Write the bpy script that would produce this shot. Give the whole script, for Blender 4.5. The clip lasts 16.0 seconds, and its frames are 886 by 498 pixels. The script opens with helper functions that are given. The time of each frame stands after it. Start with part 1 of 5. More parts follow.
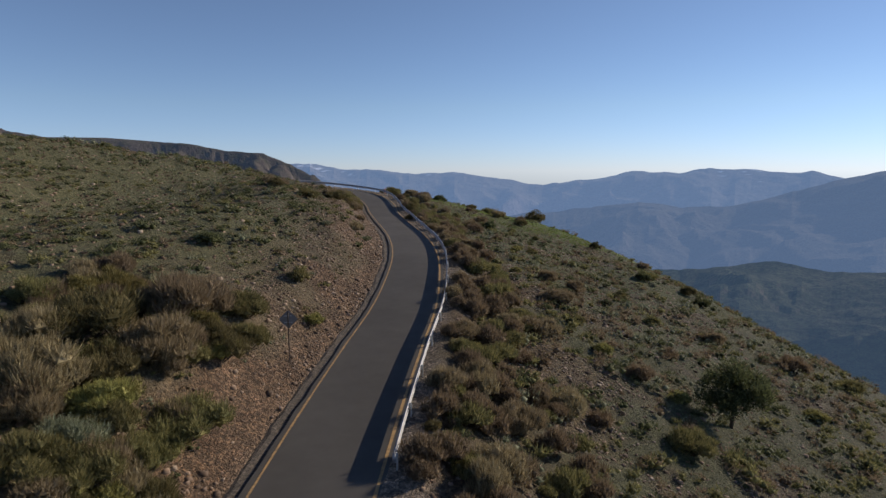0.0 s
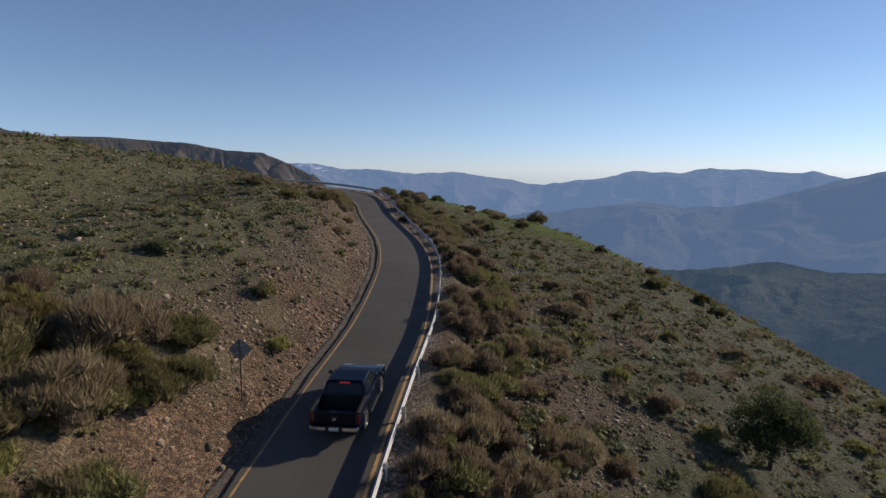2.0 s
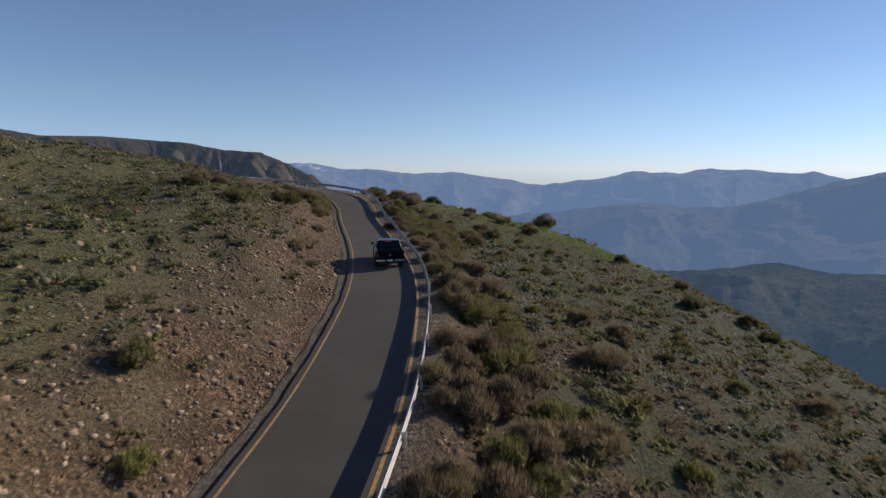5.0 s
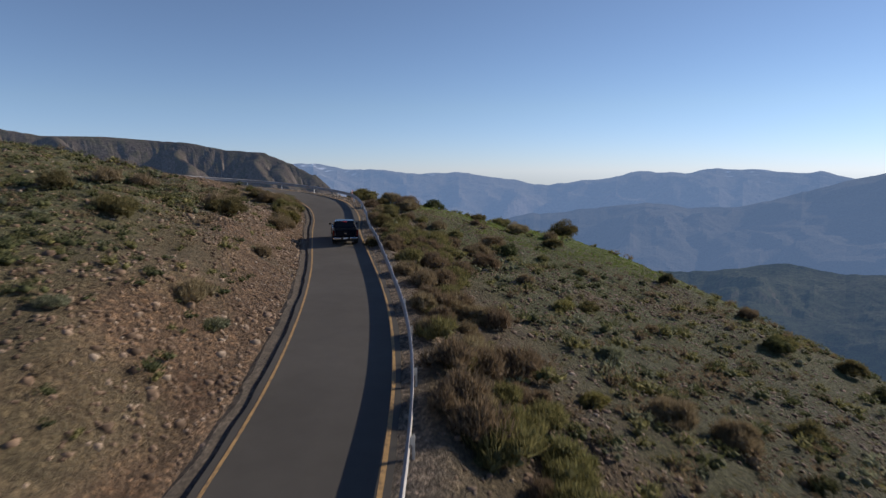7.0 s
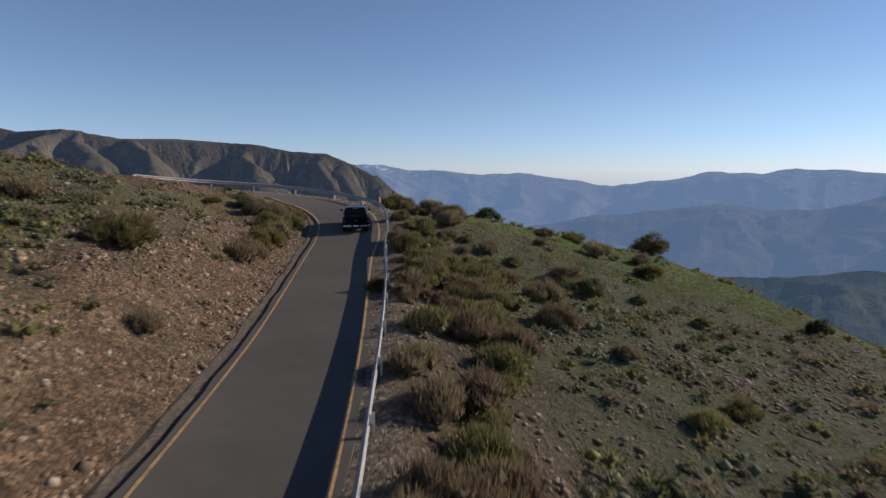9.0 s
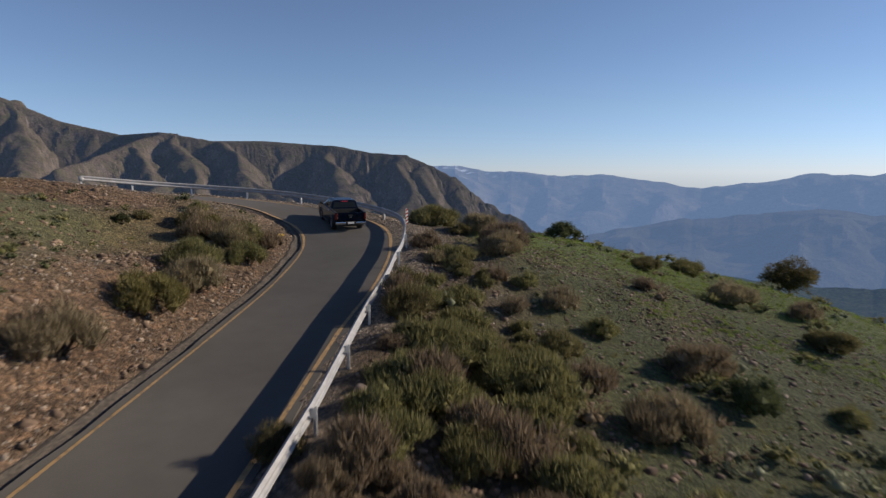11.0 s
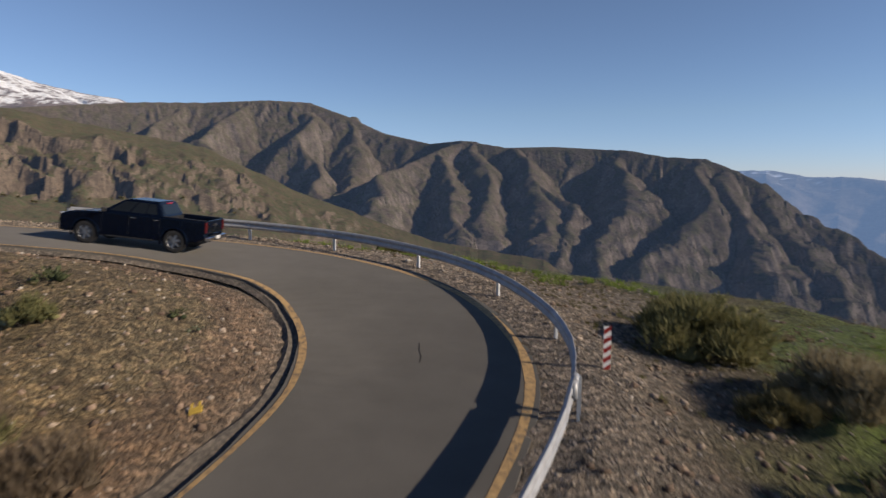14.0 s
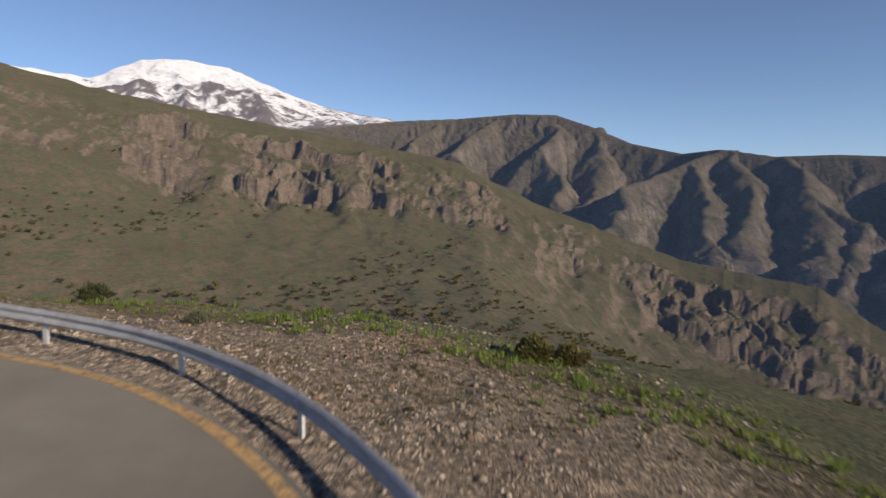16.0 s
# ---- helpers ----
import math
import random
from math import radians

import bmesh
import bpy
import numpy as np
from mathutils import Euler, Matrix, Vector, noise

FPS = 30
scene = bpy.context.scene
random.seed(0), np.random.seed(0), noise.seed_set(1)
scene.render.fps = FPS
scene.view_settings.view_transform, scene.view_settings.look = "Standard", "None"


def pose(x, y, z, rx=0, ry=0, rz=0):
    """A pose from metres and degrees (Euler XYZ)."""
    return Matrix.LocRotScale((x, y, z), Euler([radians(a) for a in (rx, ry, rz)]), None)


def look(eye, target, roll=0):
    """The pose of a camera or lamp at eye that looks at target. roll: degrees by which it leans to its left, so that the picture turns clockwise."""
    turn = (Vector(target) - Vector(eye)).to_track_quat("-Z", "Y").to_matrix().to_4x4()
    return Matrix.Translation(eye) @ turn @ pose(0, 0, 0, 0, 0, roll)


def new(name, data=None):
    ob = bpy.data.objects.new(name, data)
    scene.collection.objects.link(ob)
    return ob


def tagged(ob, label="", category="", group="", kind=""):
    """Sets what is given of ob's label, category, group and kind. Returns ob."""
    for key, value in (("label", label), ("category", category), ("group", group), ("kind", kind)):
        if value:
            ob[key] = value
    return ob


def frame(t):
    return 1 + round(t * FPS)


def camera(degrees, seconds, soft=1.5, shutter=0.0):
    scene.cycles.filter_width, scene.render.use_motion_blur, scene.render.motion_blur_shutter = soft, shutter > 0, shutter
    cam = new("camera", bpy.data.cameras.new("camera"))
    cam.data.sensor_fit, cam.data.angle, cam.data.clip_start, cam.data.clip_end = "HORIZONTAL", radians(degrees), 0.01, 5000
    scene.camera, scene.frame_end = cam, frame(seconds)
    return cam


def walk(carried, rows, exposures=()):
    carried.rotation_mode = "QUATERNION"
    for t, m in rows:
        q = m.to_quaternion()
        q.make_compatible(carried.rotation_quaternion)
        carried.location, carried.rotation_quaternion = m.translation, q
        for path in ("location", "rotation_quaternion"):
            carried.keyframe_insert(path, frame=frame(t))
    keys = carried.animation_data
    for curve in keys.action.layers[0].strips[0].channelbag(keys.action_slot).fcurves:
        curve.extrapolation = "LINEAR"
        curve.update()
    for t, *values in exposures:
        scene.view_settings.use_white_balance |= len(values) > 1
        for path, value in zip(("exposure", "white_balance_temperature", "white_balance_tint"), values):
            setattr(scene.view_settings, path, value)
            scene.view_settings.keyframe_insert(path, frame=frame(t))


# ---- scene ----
cam = camera(71.8, 16.0, soft=1.4, shutter=0.45)
# seconds, x, y, z, yaw, pitch, roll
PATH = [
    (0.0, 0.00, -0.00, 0.00, -0.00, -7.28, 0.14),
    (0.5, 0.14, 1.25, 0.05, 0.05, -7.34, 0.01),
    (1.0, 0.26, 2.63, -0.00, 0.01, -7.28, 0.08),
    (1.5, 0.38, 4.02, -0.03, 0.03, -7.34, 0.01),
    (2.0, 0.52, 5.50, -0.12, 0.04, -7.30, 0.05),
    (2.5, 0.55, 7.05, -0.14, 0.05, -7.39, -0.11),
    (3.0, 0.68, 8.47, -0.23, 0.06, -7.32, -0.01),
    (3.5, 0.77, 10.12, -0.25, 0.05, -7.37, -0.08),
    (4.0, 0.89, 12.43, -0.33, 0.02, -7.30, -0.04),
    (6.5, 1.10, 28.95, -0.62, 0.09, -7.28, 0.13),
    (7.0, 1.23, 33.51, -0.67, 0.41, -7.27, 0.10),
    (7.5, 1.43, 37.81, -0.67, 1.15, -7.27, 0.12),
    (8.0, 1.57, 42.14, -0.60, 2.97, -7.25, 0.14),
    (10.5, 1.82, 63.35, -0.75, 11.05, -7.09, 0.10),
    (11.0, 1.46, 67.81, -0.64, 13.50, -7.06, 0.07),
    (11.5, 1.01, 71.91, -0.52, 16.42, -7.03, 0.10),
    (12.0, 0.44, 76.32, -0.42, 20.37, -6.97, 0.00),
    (12.5, -0.27, 80.40, -0.26, 24.76, -6.85, -0.16),
    (13.0, -1.32, 84.68, -0.03, 29.61, -6.78, -0.07),
    (13.5, -2.61, 88.71, 0.13, 34.57, -6.68, -0.10),
    (14.0, -4.13, 92.64, 0.38, 40.07, -6.59, -0.08),
    (14.5, -5.79, 96.19, 0.64, 45.46, -6.47, -0.09),
    (15.0, -8.01, 99.77, 1.03, 51.37, -6.30, -0.11),
    (15.5, -10.24, 102.89, 1.37, 56.79, -6.05, -0.30),
    (16.0, -13.22, 106.02, 1.69, 62.49, -5.61, -0.34),
]
walk(cam, [(t, pose(x, y, z, 90 + pitch, roll, yaw)) for t, x, y, z, yaw, pitch, roll in PATH],
     [(0, 0.05), (10, 0.05), (13, 0.0), (16, 0.08)])

# ---- world and sun ----
SUN_AZ, SUN_EL = 66.0, 22.3
world = bpy.data.worlds.new("world")
scene.world = world
world.use_nodes = True
wt = world.node_tree
sky = wt.nodes.new("ShaderNodeTexSky")
sky.sky_type, sky.sun_disc = "NISHITA", False
sky.sun_elevation, sky.sun_rotation = radians(SUN_EL), radians(SUN_AZ)
sky.altitude, sky.air_density, sky.dust_density, sky.ozone_density = 2000, 1.0, 0.05, 4.0
# bluish haze towards the horizon, the same all round
up = wt.nodes.new("ShaderNodeSeparateXYZ")
wt.links.new(wt.nodes.new("ShaderNodeTexCoord").outputs["Generated"], up.inputs[0])
hue = wt.nodes.new("ShaderNodeValToRGB")
for k in range(2):
    hue.color_ramp.elements.new(0.5)
for stop, (height, shade) in zip(hue.color_ramp.elements, ((0.0, (0.87, 0.90, 1.20, 1)), (0.10, (1.10, 1.0, 1.03, 1)), (0.32, (1.22, 1.03, 0.98, 1)), (0.85, (0.66, 0.58, 0.62, 1)))):
    stop.position, stop.color = height, shade
wt.links.new(up.outputs[2], hue.inputs[0])
tint = wt.nodes.new("ShaderNodeMix")
tint.data_type, tint.blend_type = "RGBA", "MULTIPLY"
tint.inputs[0].default_value = 1.0
wt.links.new(hue.outputs[0], tint.inputs[7])
wt.links.new(sky.outputs[0], tint.inputs[6])
wt.links.new(tint.outputs[2], wt.nodes["Background"].inputs[0])
wt.nodes["Background"].inputs[1].default_value = 0.102
sun = new("sun", bpy.data.lights.new("sun", "SUN"))
sun.data.energy, sun.data.angle, sun.data.color = 5.0, radians(0.6), (1.0, 0.83, 0.64)
to_sun = Vector((math.sin(radians(SUN_AZ)) * math.cos(radians(SUN_EL)), math.cos(radians(SUN_AZ)) * math.cos(radians(SUN_EL)), math.sin(radians(SUN_EL))))
sun.matrix_world = look(to_sun * 100, (0, 0, 0))


# ---- small tools ----
rng = np.random.default_rng(7)


def hash01(ix, iy, seed):
    n = (ix.astype(np.int64) * 374761393 + iy.astype(np.int64) * 668265263 + seed * 1442695041) & 0xFFFFFFFF
    n = ((n ^ (n >> 13)) * 1274126177) & 0xFFFFFFFF
    return ((n ^ (n >> 16)) & 0xFFFF) / 65535.0


def vnoise(x, y, seed=0):
    """Smooth value noise, -1 to 1."""
    x, y = np.asarray(x, float), np.asarray(y, float)
    ix, iy = np.floor(x), np.floor(y)
    fx, fy = x - ix, y - iy
    fx, fy = fx * fx * fx * (fx * (fx * 6 - 15) + 10), fy * fy * fy * (fy * (fy * 6 - 15) + 10)
    a, b = hash01(ix, iy, seed), hash01(ix + 1, iy, seed)
    c, d = hash01(ix, iy + 1, seed), hash01(ix + 1, iy + 1, seed)
    return 2 * ((a * (1 - fx) + b * fx) * (1 - fy) + (c * (1 - fx) + d * fx) * fy) - 1


def fbm(x, y, octaves=4, seed=0, gain=0.5):
    out, amp = 0, 1.0
    for k in range(octaves):
        out = out + amp * vnoise(x * 2 ** k + 17.3 * k, y * 2 ** k - 9.1 * k, seed + k)
        amp *= gain
    return out


def ridged(x, y, octaves=4, seed=0):
    out, amp, prev = 0, 1.0, 1.0
    for k in range(octaves):
        n = 1 - np.abs(vnoise(x * 2 ** k + 5.7 * k, y * 2 ** k + 3.3 * k, seed + k))
        n = n * n * prev
        out, prev, amp = out + amp * n, np.clip(n * 1.6, 0, 1), amp * 0.5
    return out


def mesh_from(name, verts, faces, mat=None, smooth=False):
    me = bpy.data.meshes.new(name)
    me.from_pydata(verts, [], faces)
    me.update()
    if smooth:
        me.polygons.foreach_set("use_smooth", [True] * len(me.polygons))
    for m in (mat if isinstance(mat, (list, tuple)) else [mat] if mat else []):
        me.materials.append(m)
    return me


def part(name, bm, mat, parent=None, label="", smooth=False):
    """Links a bmesh as one mesh object under a thing."""
    me = bpy.data.meshes.new(name)
    bm.to_mesh(me)
    bm.free()
    me.materials.append(mat)
    if smooth:
        me.polygons.foreach_set("use_smooth", [True] * len(me.polygons))
    ob = new(name, me)
    ob.parent = parent
    if label:
        tagged(ob, label)
    return ob


def box_bm(cx, cy, cz, sx, sy, sz, bevel=0.0, seg=2):
    bm = bmesh.new()
    bmesh.ops.create_cube(bm, size=1, matrix=Matrix.Translation((cx, cy, cz)) @ Matrix.Diagonal((sx, sy, sz, 1)))
    if bevel:
        bmesh.ops.bevel(bm, geom=bm.edges[:], offset=bevel, segments=seg, affect="EDGES", profile=0.5)
    return bm


# ---- materials ----
def material(name, rough=0.8, metal=0.0):
    m = bpy.data.materials.new(name)
    m.use_nodes = True
    b = m.node_tree.nodes["Principled BSDF"]
    b.inputs["Roughness"].default_value, b.inputs["Metallic"].default_value = rough, metal
    b.inputs["Diffuse Roughness"].default_value = 1.0 if rough > 0.8 else 0.0
    return m, m.node_tree, b


def node(nt, kind, **values):
    n = nt.nodes.new(kind)
    for key, value in values.items():
        n.inputs[key.replace("_", " ")].default_value = value
    return n


def noise_node(nt, scale, detail=4.0, rough=0.6, space="Object"):
    n = node(nt, "ShaderNodeTexNoise", Scale=scale, Detail=detail, Roughness=rough)
    nt.links.new(nt.nodes.new("ShaderNodeTexCoord").outputs[space], n.inputs["Vector"])
    return n.outputs["Fac"]


def ramp(nt, fac, *stops):
    r = nt.nodes.new("ShaderNodeValToRGB")
    while len(r.color_ramp.elements) < len(stops):
        r.color_ramp.elements.new(0.5)
    for e, (p, c) in zip(r.color_ramp.elements, stops):
        e.position, e.color = p, (*c, 1) if len(c) == 3 else c
    nt.links.new(fac, r.inputs[0])
    return r.outputs[0]


def blend(nt, fac, a, b, mode="MIX"):
    m = nt.nodes.new("ShaderNodeMix")
    m.data_type, m.blend_type = "RGBA", mode
    for sock, v in ((m.inputs[0], fac), (m.inputs[6], a), (m.inputs[7], b)):
        if hasattr(v, "is_linked"):
            nt.links.new(v, sock)
        elif isinstance(v, (int, float)):
            sock.default_value = v
        else:
            sock.default_value = (*v, 1)
    return m.outputs[2]


def maths(nt, op, a, b=0.0):
    m = nt.nodes.new("ShaderNodeMath")
    m.operation = op
    for sock, v in zip(m.inputs, (a, b)):
        if hasattr(v, "is_linked"):
            nt.links.new(v, sock)
        else:
            sock.default_value = v
    return m.outputs[0]


def relief(nt, b, height, strength=0.4, distance=0.02):
    n = node(nt, "ShaderNodeBump", Strength=strength, Distance=distance)
    nt.links.new(height, n.inputs["Height"])
    nt.links.new(n.outputs[0], b.inputs["Normal"])


def attr(nt, name):
    a = nt.nodes.new("ShaderNodeAttribute")
    a.attribute_name = name
    return a.outputs["Fac"]


def plain(name, colour, rough=0.6, metal=0.0, vary=0.15, scale=20.0):
    m, nt, b = material(name, rough, metal)
    f = noise_node(nt, scale)
    lo, hi = [c * (1 - vary) for c in colour], [min(1, c * (1 + vary)) for c in colour]
    nt.links.new(ramp(nt, f, (0.3, lo), (0.7, hi)), b.inputs["Base Color"])
    return m


def ground_material():
    m, nt, b = material("hillside_soil", 0.95)
    big, mid, fine = noise_node(nt, 0.09, 5), noise_node(nt, 0.55, 6, 0.65), noise_node(nt, 5.0, 6, 0.7)
    soil = ramp(nt, mid, (0.3, (0.125, 0.09, 0.062)), (0.5, (0.20, 0.145, 0.10)), (0.72, (0.275, 0.205, 0.145)))
    red = ramp(nt, mid, (0.3, (0.142, 0.088, 0.056)), (0.5, (0.218, 0.15, 0.099)), (0.72, (0.318, 0.217, 0.148)))
    grass = ramp(nt, fine, (0.3, (0.085, 0.106, 0.044)), (0.7, (0.178, 0.205, 0.10)))
    lush = ramp(nt, fine, (0.3, (0.13, 0.20, 0.028)), (0.7, (0.24, 0.35, 0.055)))
    gravel = ramp(nt, fine, (0.25, (0.20, 0.172, 0.142)), (0.5, (0.36, 0.315, 0.265)), (0.75, (0.51, 0.455, 0.395)))
    patch = ramp(nt, maths(nt, "ADD", maths(nt, "MULTIPLY", mid, 0.6), maths(nt, "MULTIPLY", big, 0.5)), (0.33, (0, 0, 0)), (0.50, (1, 1, 1)))
    c = blend(nt, maths(nt, "MULTIPLY", patch, attr(nt, "grass")), soil, grass)
    c = blend(nt, attr(nt, "bank"), c, red)
    c = blend(nt, maths(nt, "MULTIPLY", attr(nt, "lush"), ramp(nt, mid, (0.25, (0.5, 0.5, 0.5)), (0.5, (1, 1, 1)))), c, lush)
    c = blend(nt, attr(nt, "gravel"), c, gravel)
    c = blend(nt, 0.8, c, ramp(nt, fine, (0.3, (0.45, 0.45, 0.45)), (0.5, (0.95, 0.95, 0.95)), (0.7, (1.35, 1.32, 1.28))), "MULTIPLY")
    c = blend(nt, 0.8, c, ramp(nt, noise_node(nt, 15.0, 4, 0.7), (0.35, (0.5, 0.5, 0.5)), (0.65, (1.35, 1.33, 1.3))), "MULTIPLY")
    # small stones: cells of their own lightness, dark joints between
    stony = maths(nt, "ADD", maths(nt, "MULTIPLY", maths(nt, "MAXIMUM", attr(nt, "bank"), attr(nt, "gravel")), 0.45), 0.3)
    cell = node(nt, "ShaderNodeTexVoronoi", Scale=8.5, Randomness=1.0)
    warp = node(nt, "ShaderNodeTexNoise", Scale=3.0, Detail=3.0)
    where = nt.nodes.new("ShaderNodeTexCoord").outputs["Object"]
    nt.links.new(where, warp.inputs["Vector"])
    shift = nt.nodes.new("ShaderNodeVectorMath")
    shift.operation = "MULTIPLY_ADD"
    nt.links.new(warp.outputs["Color"], shift.inputs[0])
    shift.inputs[1].default_value = (0.5, 0.5, 0.5)
    nt.links.new(where, shift.inputs[2])
    nt.links.new(shift.outputs[0], cell.inputs["Vector"])
    grey = nt.nodes.new("ShaderNodeRGBToBW")
    nt.links.new(cell.outputs["Color"], grey.inputs[0])
    c = blend(nt, stony, c, ramp(nt, grey.outputs[0], (0.2, (0.35, 0.35, 0.35)), (0.5, (0.9, 0.88, 0.86)), (0.8, (1.9, 1.75, 1.6))), "MULTIPLY")
    c = blend(nt, maths(nt, "MULTIPLY", stony, 0.8), c, ramp(nt, cell.outputs["Distance"], (0.35, (1.1, 1.1, 1.1)), (0.75, (0.45, 0.42, 0.4))), "MULTIPLY")
    nt.links.new(c, b.inputs["Base Color"])
    rise = maths(nt, "SUBTRACT", maths(nt, "ADD", fine, noise_node(nt, 22.0, 4, 0.7)), maths(nt, "MULTIPLY", cell.outputs["Distance"], 0.9))
    relief(nt, b, rise, 1.0, 0.14)
    return m


def asphalt_material():
    m, nt, b = material("asphalt", 0.85)
    big, streak, grain = noise_node(nt, 0.25, 3), noise_node(nt, 1.3, 4), noise_node(nt, 60.0, 3, 0.8)
    c = ramp(nt, big, (0.3, (0.091, 0.086, 0.078)), (0.7, (0.119, 0.113, 0.103)))
    c = blend(nt, 0.35, c, ramp(nt, streak, (0.3, (0.7, 0.7, 0.7)), (0.7, (1.1, 1.1, 1.1))), "MULTIPLY")
    c = blend(nt, 0.4, c, ramp(nt, grain, (0.3, (0.6, 0.6, 0.6)), (0.7, (1.25, 1.25, 1.25))), "MULTIPLY")
    nt.links.new(c, b.inputs["Base Color"])
    relief(nt, b, grain, 0.5, 0.004)
    return m


def line_material():
    m, nt, b = material("worn_yellow_paint", 0.7)
    wear = noise_node(nt, 7.0, 5, 0.7)
    c = ramp(nt, wear, (0.36, (0.16, 0.125, 0.09)), (0.5, (0.42, 0.275, 0.12)), (0.7, (0.54, 0.37, 0.175)))
    nt.links.new(c, b.inputs["Base Color"])
    return m


def range_material(name, low, high, rock, haze, haze_glow, green=None, snow=None, scale=0.01, rocky=(0.55, 0.8)):
    """Far mountains: slope-sorted scrub and rock; the airlight haze between is put in as an even emission on this
    backdrop.
    """
    m, nt, b = material(name, 1.0)
    b.inputs["Specular IOR Level"].default_value = 0.05
    a1, a2 = noise_node(nt, scale, 6, 0.6), noise_node(nt, scale * 7, 6, 0.7)
    c = ramp(nt, a1, (0.35, low), (0.65, high))
    if green:
        c = blend(nt, ramp(nt, a2, (0.42, (0, 0, 0)), (0.6, (1, 1, 1))), c, green)
    geo = nt.nodes.new("ShaderNodeNewGeometry")
    sep = nt.nodes.new("ShaderNodeSeparateXYZ")
    nt.links.new(geo.outputs["Normal"], sep.inputs[0])
    steep = maths(nt, "ADD", sep.outputs[2], maths(nt, "MULTIPLY", maths(nt, "SUBTRACT", a2, 0.5), 0.5))
    c = blend(nt, ramp(nt, steep, (rocky[0], (1, 1, 1)), (rocky[1], (0, 0, 0))), c, ramp(nt, a2, (0.35, [v * 0.7 for v in rock]), (0.65, rock)))
    if snow:
        bare = ramp(nt, noise_node(nt, scale * 4, 6, 0.7), (0.30, (0, 0, 0)), (0.38, (1, 1, 1)))
        c = blend(nt, maths(nt, "MULTIPLY", attr(nt, "snow"), bare), c, (0.64, 0.66, 0.69))
    c = blend(nt, 0.6, c, ramp(nt, a2, (0.3, (0.6, 0.6, 0.6)), (0.7, (1.1, 1.1, 1.1))), "MULTIPLY")
    a3 = noise_node(nt, scale * 34, 5, 0.75)
    c = blend(nt, 0.8, c, ramp(nt, a3, (0.32, (0.5, 0.5, 0.48)), (0.5, (1.0, 1.0, 1.0)), (0.68, (1.45, 1.42, 1.4))), "MULTIPLY")
    nt.links.new(c, b.inputs["Base Color"])
    # distance haze put into the material as an even glow
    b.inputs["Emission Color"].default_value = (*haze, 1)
    b.inputs["Emission Strength"].default_value = haze_glow
    relief(nt, b, maths(nt, "ADD", a2, maths(nt, "MULTIPLY", a3, 0.3)), 0.6, 0.12 / scale * 0.5)
    return m


def gutter_material():
    m, nt, b = material("dark_gutter_gravel", 0.95)
    f, g = noise_node(nt, 9.0, 5, 0.75), noise_node(nt, 1.1, 3)
    c = ramp(nt, f, (0.3, (0.05, 0.047, 0.042)), (0.5, (0.13, 0.116, 0.10)), (0.7, (0.30, 0.26, 0.215)))
    c = blend(nt, 0.6, c, ramp(nt, g, (0.3, (0.5, 0.5, 0.5)), (0.7, (1.2, 1.1, 1.0))), "MULTIPLY")
    nt.links.new(c, b.inputs["Base Color"])
    relief(nt, b, f, 1.0, 0.06)
    return m


GROUND, ASPHALT, LINE, GUTTER = ground_material(), asphalt_material(), line_material(), gutter_material()

# ---- the road's line ----
# centre line x, y, z, from below the first view, through the bend and on up the hill
ROAD = [(-6.9, -40.0, -16.45), (-6.3, -20.0, -14.55), (-5.8, -5.0, -13.05), (-5.5, 2.0, -12.35), (-5.21, 9.3, -11.55), (-4.63, 16.61, -10.84), (-4.08, 24.03, -10.12),
        (-3.39, 31.35, -9.41), (-2.6, 38.51, -8.69), (-2.29, 45.0, -7.91), (-2.36, 51.27, -7.27), (-2.96, 57.43, -6.83), (-3.97, 64.0, -6.59), (-5.31, 71.2, -6.42),
        (-6.83, 78.5, -6.12), (-8.31, 85.7, -5.7), (-9.30, 91.62, -5.13), (-10.93, 97.74, -4.53), (-13.21, 102.4, -3.93), (-16.86, 105.05, -3.29), (-20.78, 105.4, -2.68),
        (-24.82, 103.6, -2.19), (-28.12, 99.9, -1.64), (-31.26, 95.1, -1.09), (-35.07, 89.4, -0.54), (-41.0, 80.5, 0.1), (-50.0, 68.0, 0.9), (-62.0, 55.0, 1.8),
        (-90.0, 30.0, 3.5)]
# half width between the yellow lines, slope of the ground right of it, where that side breaks off, how high the left bank stands
HALF = [2.0] * 9 + [1.97, 1.94, 1.91, 1.88, 1.88] + [1.93, 1.97, 2.13, 2.28, 2.6, 2.69, 2.6, 2.85, 2.78, 2.42, 2.1, 2, 2, 2, 2]
FALL = [0.43] * 8 + [0.425, 0.40, 0.37, 0.34, 0.31, 0.28, 0.25, 0.21, 0.17, 0.135, 0.11, 0.10, 0.09, 0.09, 0.09, 0.09, 0.09, 0.09, 0.1, 0.1, 0.1]
EDGE = [50] * 16 + [54, 58, 62, 30, 14, 12, 11, 9, 9, 9, 9, 9, 9]
BANK = [1.0] * 14 + [0.95, 0.85, 0.75, 0.62, 0.5, 0.5, 0.5, 0.5, 0.5, 0.5, 0.6, 0.7, 0.8, 0.9, 1]


def spline(rows, u):
    v = np.array(rows, float).reshape(len(rows), -1)
    i = np.clip(np.floor(u).astype(int), 0, len(v) - 2)
    t = (u - i)[:, None]
    g = lambda j: v[np.clip(j, 0, len(v) - 1)]
    p0, p1, p2, p3 = g(i - 1), g(i), g(i + 1), g(i + 2)
    return 0.5 * (2 * p1 + (p2 - p0) * t + (2 * p0 - 5 * p1 + 4 * p2 - p3) * t ** 2 + (3 * p1 - p0 - 3 * p2 + p3) * t ** 3)


